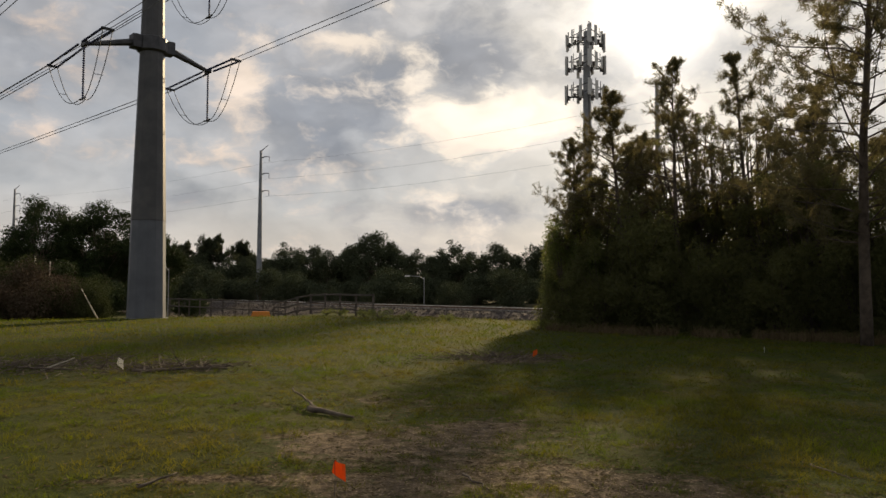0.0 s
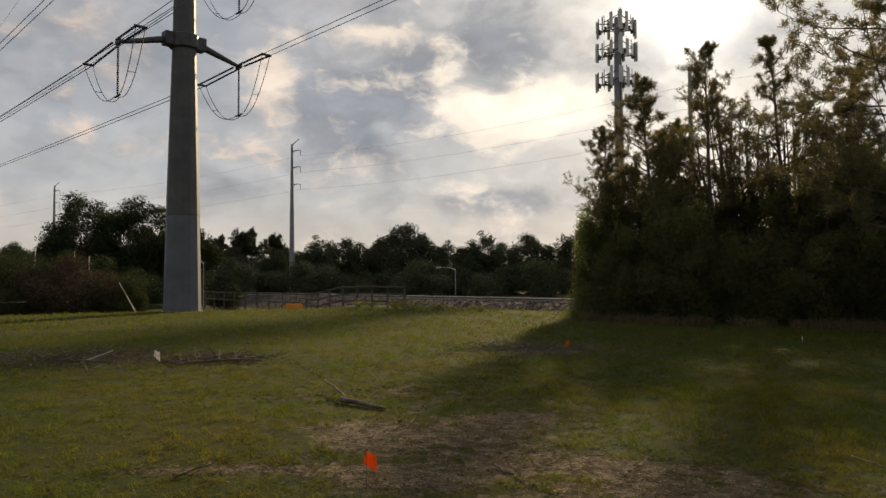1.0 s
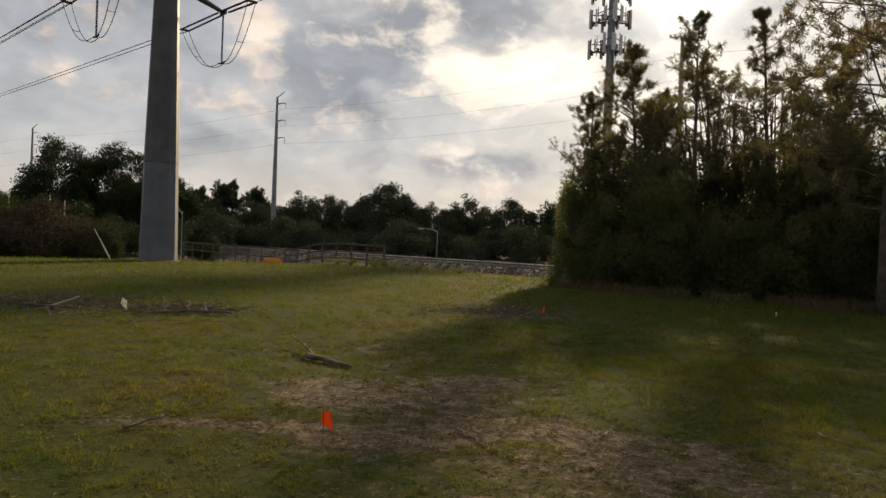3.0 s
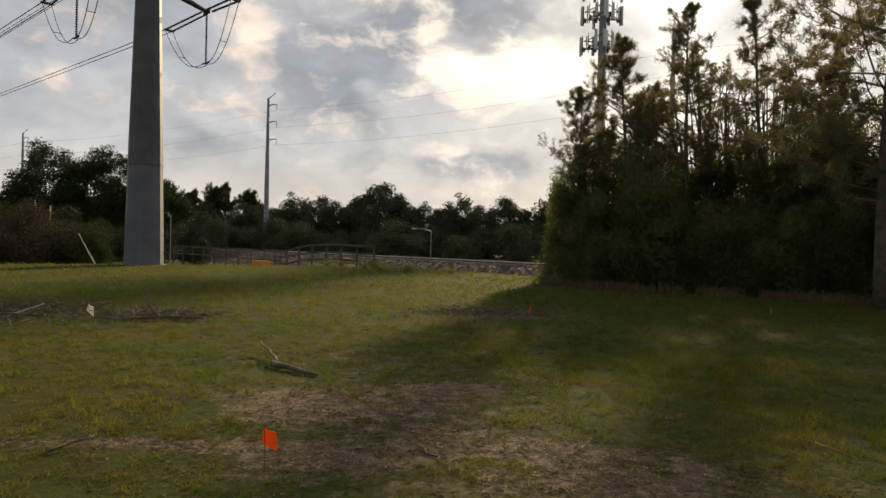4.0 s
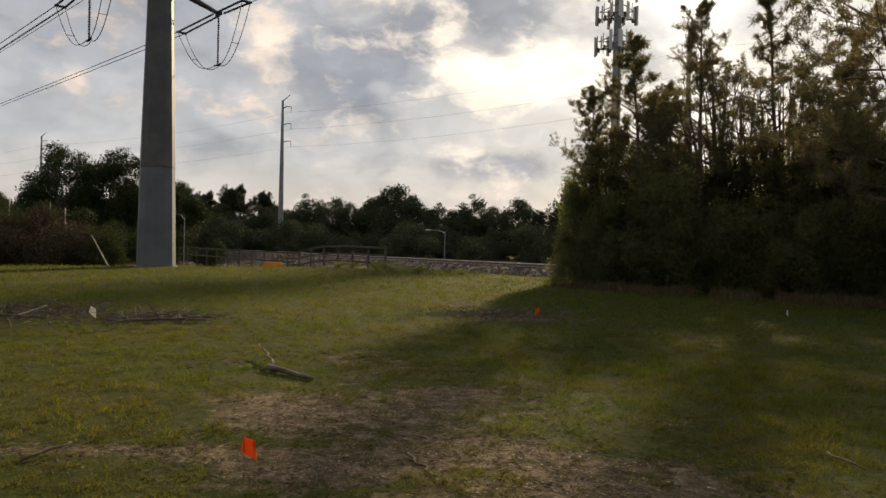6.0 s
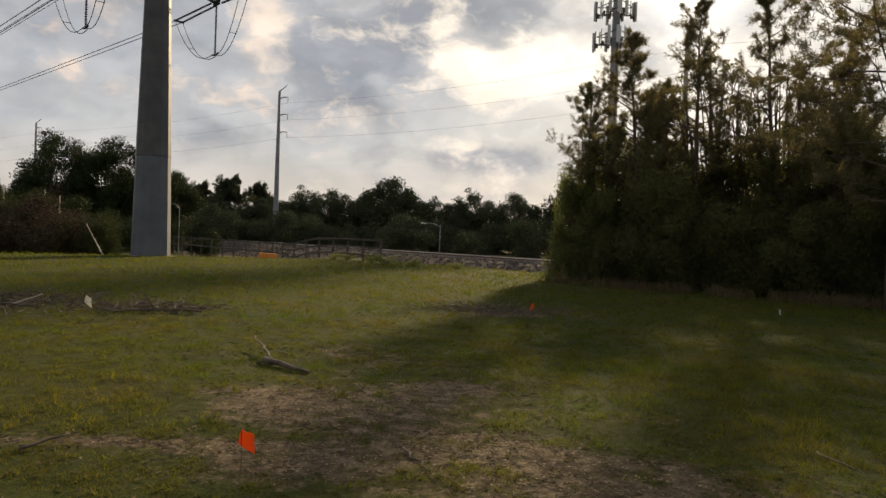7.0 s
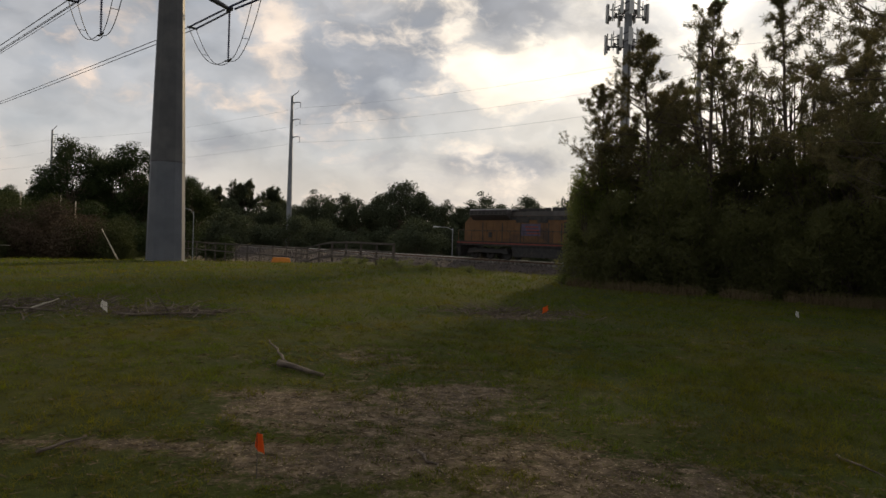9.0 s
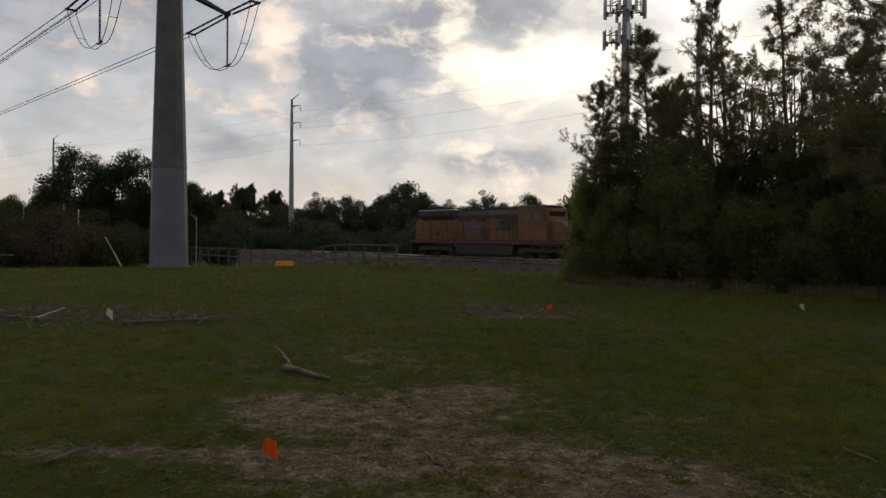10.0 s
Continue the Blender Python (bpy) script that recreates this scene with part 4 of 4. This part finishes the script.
lying_post("leaning_stake", (-16.7, 37.7, -0.05), (-17.6, 37.8, 1.5), 0.045, pale_wood, "pale wooden stake leaning over the grass", "stake")
for x, y, h in ((-28.4, 49.0, 3.9), (-25.7, 49.0, 3.65), (-24.7, 49.0, 3.3)):
    lying_post("stake", (x, y, -1.0), (x + 0.08, y, h), 0.09, pale_wood, "grey post standing in the vines", "post")
lying_post("plank", (-29.2, 44.0, 0.30), (-26.2, 44.3, 0.33), 0.05, pale_wood, "pale pipe lying across the foot of the vines", "pipe")
lying_post("branch", (-1.85, 8.50, 0.05), (-1.25, 7.95, 0.03), 0.042, deadwood, "crooked dead branch lying on the grass", "branch", 0.02, 2, 0)
lying_post("branch", (-1.74, 8.42, 0.06), (-2.25, 9.7, 0.14), 0.02, deadwood, "thin crooked twig lying on the grass", "branch", 0.012, 5, 0)
lying_post("branch", (-0.14, 5.25, 0.03), (0.05, 4.78, 0.02), 0.012, deadwood, "thin dead twig on the bare soil", "branch", 0.01, 3, 0)
lying_post("branch", (-2.72, 5.0, 0.02), (-2.5, 5.25, 0.07), 0.014, deadwood, "thin dead twig on the bare soil", "branch", 0.01, 7, 1)
lying_post("branch", (3.0, 5.5, 0.02), (3.05, 5.0, 0.02), 0.010, deadwood, "thin dead twig in the grass", "branch", 0.01, 8, 0)
lying_post("branch", (-5.7, 12.9, 0.05), (-4.0, 13.1, 0.06), 0.03, deadwood, "long thin dead branch on the field", "branch", 0.04, 9, 5)
lying_post("branch", (-7.45, 13.1, 0.03), (-6.95, 13.35, 0.24), 0.022, pale_wood, "bare pale branch lying on the field", "branch", 0.02, 10, 0)
lying_post("branch", (-8.0, 13.4, 0.05), (-6.6, 12.6, 0.10), 0.025, deadwood, "bare dead branch lying on the field", "branch", 0.04, 11, 2)
lying_post("branch", (-4.6, 13.6, 0.05), (-4.0, 13.4, 0.07), 0.035, deadwood, "short dead branch on the field", "branch", 0.03, 12, 2)


def brush_pile(x, y, wide, deep, count, seed, label):
    rng = np.random.default_rng(seed)
    m = Mesh()
    for _ in range(count):
        a = np.array([x + rng.normal() * wide, y + rng.normal() * deep, 0.0])
        a[2] = ground_height(a[0], a[1]) + rng.uniform(0.0, 0.10)
        w, ln = rng.uniform(0, 2 * math.pi), rng.uniform(0.12, 0.5)
        pts = bent_line(rng, a, (math.cos(w), math.sin(w), rng.uniform(-0.05, 0.2)), ln, 3, -0.03, 0.2)
        m.tube(pts, [0.011, 0.009, 0.007, 0.004], 4, False)
    ob = part("brush_pile", m, dry_twigs)
    tagged(ob, label, "brush pile", kind="stuff")


brush_pile(-8.0, 14.0, 1.2, 0.75, 420, 1, "heap of thin dead twigs on the field")
brush_pile(-5.2, 13.5, 0.7, 0.35, 190, 2, "heap of thin dead twigs on the field")
brush_pile(1.5, 15.3, 0.8, 0.45, 240, 3, "flattened heap of dead twigs on bare soil")


def pin_flag(x, y, h, mat, turn, tilt, label, size=(0.10, 0.125)):
    z = ground_height(x, y)
    ob = thing("marker_flag", pose(x, y, z, tilt, 0, 0), label, "marker flag", "marker flags")
    part("wire", Mesh().tube([(0, 0, -0.08), (0.004, 0, h * 0.5), (0, 0, h)], 0.0022, 5), dark_steel, ob)
    m = Mesh()
    w, t = size
    for i in range(7):
        u = i / 6
        for j in range(5):
            v = j / 4
            m.v.append(Vector((u * w - 0.16 * t * (1 - v) * (1 - u), 0.012 * math.sin(u * 5 + v * 2.0) * u, h - t * (1 - v) * (0.72 + 0.30 * u) - 0.42 * t * u - 0.006 * math.sin(5 * u))))
    m.f = [[i * 5 + j, (i + 1) * 5 + j, (i + 1) * 5 + j + 1, i * 5 + j + 1] for i in range(6) for j in range(4)]
    k = len(m.v)
    m.v += [v + Vector((0, 0.0008, 0)) for v in m.v[:k]]
    m.f += [[k + c for c in f[::-1]] for f in m.f[:]]
    sheet = part("sheet", m, mat, ob, "", True)
    sheet.matrix_basis = pose(0, 0, 0, 0, 0, turn)
    return sheet


near_sheet = pin_flag(-1.155, 4.70, 0.30, orange_cloth, 20, 2, "small orange vinyl marker flag on a wire", (0.085, 0.125))
mid_sheet = pin_flag(2.22, 14.8, 0.26, orange_cloth, 200, -3, "small orange vinyl marker flag in the grass")
right_sheet = pin_flag(7.82, 15.86, 0.24, white_cloth, 30, 4, "small white vinyl marker flag in the grass")
left_sheet = pin_flag(-5.93, 12.85, 0.31, white_cloth, 20, 3, "small white vinyl marker flag beside dead branches", (0.085, 0.17))


def tall_grass():
    """Uncut grass and weeds at the foot of the thicket and on the railway bank."""
    rng = np.random.default_rng(31)
    u = rng.uniform(0, 1, 9000)
    x = np.concatenate([4.6 + 10.5 * u[:6000], np.empty(0)])
    y = 26.0 - 8.6 * u[:6000] + rng.normal(size=6000) * 0.35
    p, q = rng.uniform(28, 75, 3000), 26.5 + np.abs(rng.normal(size=3000)) * 1.6
    x = np.concatenate([x, p * DX + q * NX])
    y = np.concatenate([y, p * DY + q * NY])
    patch = np.array([fbm(a, b, 0.8) for a, b in zip(x, y)])
    keep = patch > -0.05
    x, y = x[keep], y[keep]
    z = np.array([ground_height(a, b) for a, b in zip(x, y)])
    c = np.stack([x, y, z], axis=1)
    turn = rng.uniform(0, 2 * math.pi, len(c))
    side = np.stack([np.cos(turn), np.sin(turn), 0 * turn], axis=1) * 0.009
    lean = rng.normal(size=(len(c), 3)) * 0.3
    lean[:, 2] = 1
    tip = c + lean * rng.uniform(0.12, 0.42, (len(c), 1))
    ob = new("tall_grass", fast_mesh("tall_grass", np.stack([c - side, c + side, tip], axis=1).reshape(-1, 3), 1, 3, straw_mat))
    tagged(ob, "uncut dry grass at the foot of the thicket and bank", "grass", kind="stuff")


tall_grass()
WEED = bush(131, 0.5, 0.45, 900, 0.06, leaves_light, 6, 0.05, 0.8)
for x, y, s in ((-2.0, 36.6, 1.1), (-2.9, 38.4, 0.9), (-0.6, 35.6, 0.8), (-4.4, 40.2, 0.9), (1.4, 34.2, 0.7), (4.6, 27.2, 0.9), (-5.2, 41.0, 0.7)):
    plant("weed", WEED, x, y, "low light green weed at the field's edge", "plant", "weeds", x * 70, s, 0, ("stem", "foliage"))


# ---------- locomotives ----------
def locomotive(label):
    """A six-axle diesel; its long hood leads, x = 0 at the leading coupler, z = 0 on the rail."""
    ob = thing("locomotive", pose(0, 0, 0), label, "locomotive", "train")
    # underframe and walkway
    part("frame_sill", Mesh().box((-11.2, 0, 1.42), (21.6, 2.9, 0.34), None, 0.03), loco_dark, ob)
    part("walkway", Mesh().box((-11.2, 0, 1.61), (21.5, 3.05, 0.05)), loco_dark, ob)
    part("sill_stripe", Mesh().box((-11.2, 1.462, 1.47), (21.4, 0.02, 0.12)), loco_red, ob)
    # long hood
    hood = Mesh()
    hood.prism([(-0.95, 1.63), (-0.95, 3.35), (-1.75, 4.0), (-15.6, 4.0), (-15.6, 1.63)], -0.95, 0.95)
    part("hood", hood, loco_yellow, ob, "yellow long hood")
    part("hood_roof", Mesh().prism([(-2.0, 4.0), (-2.3, 4.32), (-15.4, 4.42), (-15.6, 4.0)], -0.9, 0.9), loco_grey, ob, "grey roof of the hood")
    # flared radiator wings
    for s in (-1, 1):
        m = Mesh()
        outline = [(0.9, 3.55), (1.52, 4.05), (1.52, 4.5), (0.85, 4.55)]
        k = len(outline)
        for x in (-2.1, -6.9):
            m.v += [Vector((x, s * y, z)) for y, z in outline]
        m.f = [[(i + 1) % k, i, k + i, k + (i + 1) % k] for i in range(k)] + [list(range(k)), list(range(k, 2 * k))[::-1]]
        part("radiator_wing", m, loco_grey, ob)
        for i in range(9):
            part("radiator_slat", Mesh().box((-2.45 - i * 0.52, s * 1.53, 4.27), (0.40, 0.02, 0.32)), loco_dark, ob)
    part("radiator_top", Mesh().box((-4.5, 0, 4.56), (4.8, 2.9, 0.08), None, 0.02), roof_metal, ob, "pale metal radiator cover")
    for x, ln, w, h in ((-8.6, 2.4, 1.3, 0.28), (-12.0, 1.5, 1.1, 0.34), (-14.2, 1.3, 1.5, 0.30)):
        part("roof_hatch", Mesh().box((x, 0, 4.42 + h / 2 - 0.05), (ln, w, h), None, 0.04), loco_dark, ob)
    part("exhaust_stack", Mesh().tube([(-10.4, 0, 4.3), (-10.4, 0, 4.72)], [0.30, 0.26], 10), loco_dark, ob)
    # hood doors and louvres on both sides
    for s in (-1, 1):
        for i in range(15):
            x = -2.6 - i * 0.86
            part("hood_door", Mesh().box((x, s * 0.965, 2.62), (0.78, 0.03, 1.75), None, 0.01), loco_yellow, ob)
            part("door_latch", Mesh().box((x + 0.3, s * 0.99, 2.6), (0.04, 0.03, 0.22)), loco_dark, ob)
        for x, z, w, h in ((-8.3, 3.62, 1.5, 0.5), (-10.6, 3.62, 1.2, 0.5), (-13.6, 3.0, 1.3, 0.9)):
            part("louvre", Mesh().box((x, s * 0.99, z), (w, 0.05, h), None, 0.01), loco_dark, ob)
        part("flag_panel", Mesh().box((-9.3, s * 0.995, 2.75), (2.2, 0.012, 1.05)), cloth_blue, ob, "faded blue panel on the hood")
        for i in range(3):
            part("panel_stripe", Mesh().box((-9.6 + 0.1 * i, s * 1.004, 2.45 + 0.28 * i), (1.5, 0.012, 0.12)), loco_red, ob)
        part("number_bar", Mesh().box((-16.9, s * 1.475, 2.15), (1.1, 0.012, 0.34)), loco_red, ob)
        part("soot_band", Mesh().box((-9.0, s * 0.97, 3.80), (13.0, 0.03, 0.36), None, 0.01), loco_dark, ob, "sooty dark band under the roof")
        for x in (-3.4, -5.9, -8.1, -11.3, -12.7, -14.6):
            part("grime_streak", Mesh().box((x, s * 0.995, 2.5), (0.10, 0.012, 1.7)), loco_dark, ob)
        part("hood_hatch", Mesh().box((-4.4, s * 0.99, 2.25), (0.42, 0.05, 0.5), None, 0.02), loco_dark, ob)
        # handrails
        rail = Mesh()
        rail.tube([(-0.7, s * 1.45, 2.62), (-15.4, s * 1.45, 2.62)], 0.022, 5)
        part("handrail", rail, loco_dark, ob)
        for i in range(10):
            x = -0.8 - i * 1.62
            part("stanchion", Mesh().tube([(x, s * 1.45, 1.6), (x, s * 1.45, 2.64)], 0.02, 5), loco_dark, ob)
        # steps at both ends
        for x in (-0.75, -21.55):
            st = Mesh()
            for z in (0.45, 0.75, 1.05, 1.35):
                st.box((x, s * 1.3, z), (0.5, 0.42, 0.04))
            st.box((x - 0.27, s * 1.3, 0.95), (0.04, 0.45, 1.2)).box((x + 0.27, s * 1.3, 0.95), (0.04, 0.45, 1.2))
            part("steps", st, loco_dark, ob)
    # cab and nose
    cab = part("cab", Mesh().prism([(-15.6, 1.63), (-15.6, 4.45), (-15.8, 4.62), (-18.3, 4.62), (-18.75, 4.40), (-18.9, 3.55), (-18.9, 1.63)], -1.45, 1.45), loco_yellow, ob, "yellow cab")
    part("cab_roof", Mesh().box((-17.2, 0, 4.66), (2.9, 2.5, 0.1), None, 0.04), loco_grey, cab)
    for s in (-1, 1):
        part("side_window", Mesh().box((-16.75, s * 1.455, 3.62), (0.8, 0.03, 0.85), None, 0.05), glass_dark, cab)
        part("side_window", Mesh().box((-17.8, s * 1.455, 3.62), (0.7, 0.03, 0.85), None, 0.05), glass_dark, cab)
        part("cab_door", Mesh().box((-15.58, s * 1.1, 2.65), (0.05, 0.55, 1.9), None, 0.02), loco_dark, cab)
    part("windscreen", Mesh().box((-18.87, 0, 3.9), (0.05, 2.1, 0.6), Matrix.Rotation(radians(-10), 3, "Y"), 0.03), glass_dark, cab)
    part("nose", Mesh().prism([(-18.9, 1.63), (-18.9, 3.4), (-20.2, 3.2), (-20.9, 2.5), (-20.9, 1.63)], -0.95, 0.95), loco_yellow, ob)
    # leading end
    part("end_light", Mesh().tube([(-1.15, 0, 3.75), (-1.0, 0, 3.68)], 0.13, 10), antenna_white, ob)
    part("pilot", Mesh().prism([(-0.55, 0.15), (-0.45, 1.5), (-0.75, 1.5), (-0.9, 0.15)], -1.4, 1.4), loco_dark, ob)
    part("pilot", Mesh().prism([(-21.7, 0.15), (-21.5, 1.5), (-21.8, 1.5), (-22.0, 0.15)], -1.4, 1.4), loco_dark, ob)
    for x in (-0.1, -22.3):
        part("coupler", Mesh().box((x, 0, 0.86), (0.75, 0.3, 0.34), None, 0.06), loco_dark, ob)
    for s in (-1, 1):
        part("end_rail", Mesh().tube([(-0.5, s * 1.3, 1.6), (-0.45, s * 1.3, 2.65), (-0.45, s * 0.45, 2.65), (-0.5, s * 0.45, 1.6)], 0.022, 5), loco_yellow, ob)
    # fuel tank, air tanks
    part("fuel_tank", Mesh().prism([(-7.6, 0.35), (-7.4, 1.3), (-15.0, 1.3), (-14.8, 0.35)], -1.35, 1.35), loco_dark, ob)
    for s in (-1, 1):
        part("air_tank", Mesh().tube([(-7.4, s * 1.2, 1.12), (-14.4, s * 1.2, 1.12)], 0.15, 8), loco_dark, ob)
    # trucks
    wheels = []
    for x0 in (-2.2, -15.9):
        truck = part("truck", Mesh().box((x0 - 2.1, 0, 0.72), (4.9, 2.0, 0.3), None, 0.05), loco_dark, ob)
        for s in (-1, 1):
            part("side_frame", Mesh().prism([(x0 + 0.55, 0.50), (x0 + 0.35, 0.95), (x0 - 4.55, 0.95), (x0 - 4.75, 0.50), (x0 - 3.6, 0.62), (x0 - 0.6, 0.62)], s * 1.02, s * 1.2), loco_dark, truck)
        for k in range(3):
            ws = Mesh()
            for s in (-1, 1):
                ws.tube([(0, s * 0.68, 0), (0, s * 0.71, 0), (0, s * 0.82, 0)], [0.56, 0.53, 0.52], 20)
            ws.tube([(0, -1.05, 0), (0, 1.05, 0)], 0.09, 8)
            w = part("wheelset", ws, loco_dark, ob)
            w.matrix_basis = pose(x0 - k * 2.1, 0, 0.53)
            wheels.append((w, x0 - k * 2.1))
    return ob, wheels


LOCOS = [locomotive("yellow diesel locomotive with grey roof, rolling on the railway"), locomotive("second yellow diesel locomotive coupled behind the first")]


# ---------- the cloud that drifts before the sun ----------
def cloud_nodes(t):
    p = t.add("ShaderNodeTexCoord").outputs["Object"]
    x = t.add("ShaderNodeSeparateXYZ", i0=p).outputs[0]
    cover = t.smooth(x, -330.0, -150.0, 0.0, 0.93)
    body = t.add("ShaderNodeBsdfDiffuse", Color=rgb(0.8, 0.8, 0.8))
    lit = t.add("ShaderNodeBsdfTranslucent", Color=rgb(0.5, 0.5, 0.5))
    both = t.add("ShaderNodeMixShader", i0=0.5, i1=body.outputs[0], i2=lit.outputs[0])
    return t.add("ShaderNodeMixShader", i0=cover, i1=t.add("ShaderNodeBsdfTransparent").outputs[0], i2=both.outputs[0]).outputs[0]


def build_cloud():
    """A flat-bottomed bank of cloud; its thin flank is on the -x side."""
    bm = bmesh.new()
    bmesh.ops.create_icosphere(bm, subdivisions=6, radius=1.0)
    for v in bm.verts:
        d = v.co.copy()
        lump = 1 + 0.14 * noise.fractal(d * 2.6, 0.8, 2.1, 5)
        v.co = Vector((d.x * 345 * lump, d.y * 70 * lump, d.z * (150 if d.z > 0 else 104) * lump + 6 * noise.noise(d * 9)))
    m = Mesh()
    bm.verts.index_update()
    m.v = [v.co.copy() for v in bm.verts]
    m.f = [[v.index for v in f.verts] for f in bm.faces]
    bm.free()
    return tagged(part("cloud", m, material("cloud", cloud_nodes), None, "", True), "broad grey-white cloud drifting before the sun", "cloud")


drifting_cloud = build_cloud()


# ---------- what moves ----------
def front_at(t):
    return 58.7 - 7.7 * (10.0 - t)


def motions():
    turn = math.degrees(math.atan2(DY, DX))
    for i, (ob, wheels) in enumerate(LOCOS):
        rows = []
        for t in (0.0, 2.5, 5.0, 7.5, 10.0):
            x, y = along(front_at(t) - 22.7 * i, TRACK_Q)
            rows.append((t, pose(x, y, -0.18, 0, 0, turn)))
        walk(ob, rows)
        roll = math.degrees(7.7 / 0.53)
        count = int(10 * roll / 80) + 1
        for w, x in wheels:
            walk(w, [(10.0 * k / count, pose(x, 0, 0.53, 0, (roll * 10.0 * k / count) % 360, 0)) for k in range(count + 1)])
    far = 2600.0
    rows = []
    for t, az in ((0.0, 75.0), (3.0, 58.0), (6.0, 40.0), (7.2, 31.5), (8.0, 27.4), (8.5, 26.1), (9.0, 25.4), (9.5, 24.6), (10.0, 23.4)):
        a, e = radians(az), radians(21.3)
        rows.append((t, pose(far * math.sin(a) * math.cos(e), far * math.cos(a) * math.cos(e), far * math.sin(e), 0, 0, -az)))
    walk(drifting_cloud, rows)
    for sheet, rest, wave in ((near_sheet, 20, ((0, 0), (1, 6), (2, 22), (2.7, 26), (4, 12), (5, 20), (5.6, 24), (7, 10), (8, 18), (8.6, 48), (9.1, 55), (9.6, 34), (10, 22))),
                              (mid_sheet, 200, ((0, 0), (2, 25), (4, 40), (6, 10), (8, 30), (9, -20), (10, -45))),
                              (right_sheet, 30, ((0, 40), (3, 50), (5, 20), (8, 10), (9.3, -10), (10, -20))),
                              (left_sheet, 20, ((0, 0), (3, -15), (6, 10), (9, 5), (10, -10)))):
        walk(sheet, [(t, pose(0, 0, 0, 0, 0, rest + a)) for t, a in wave])


motions()
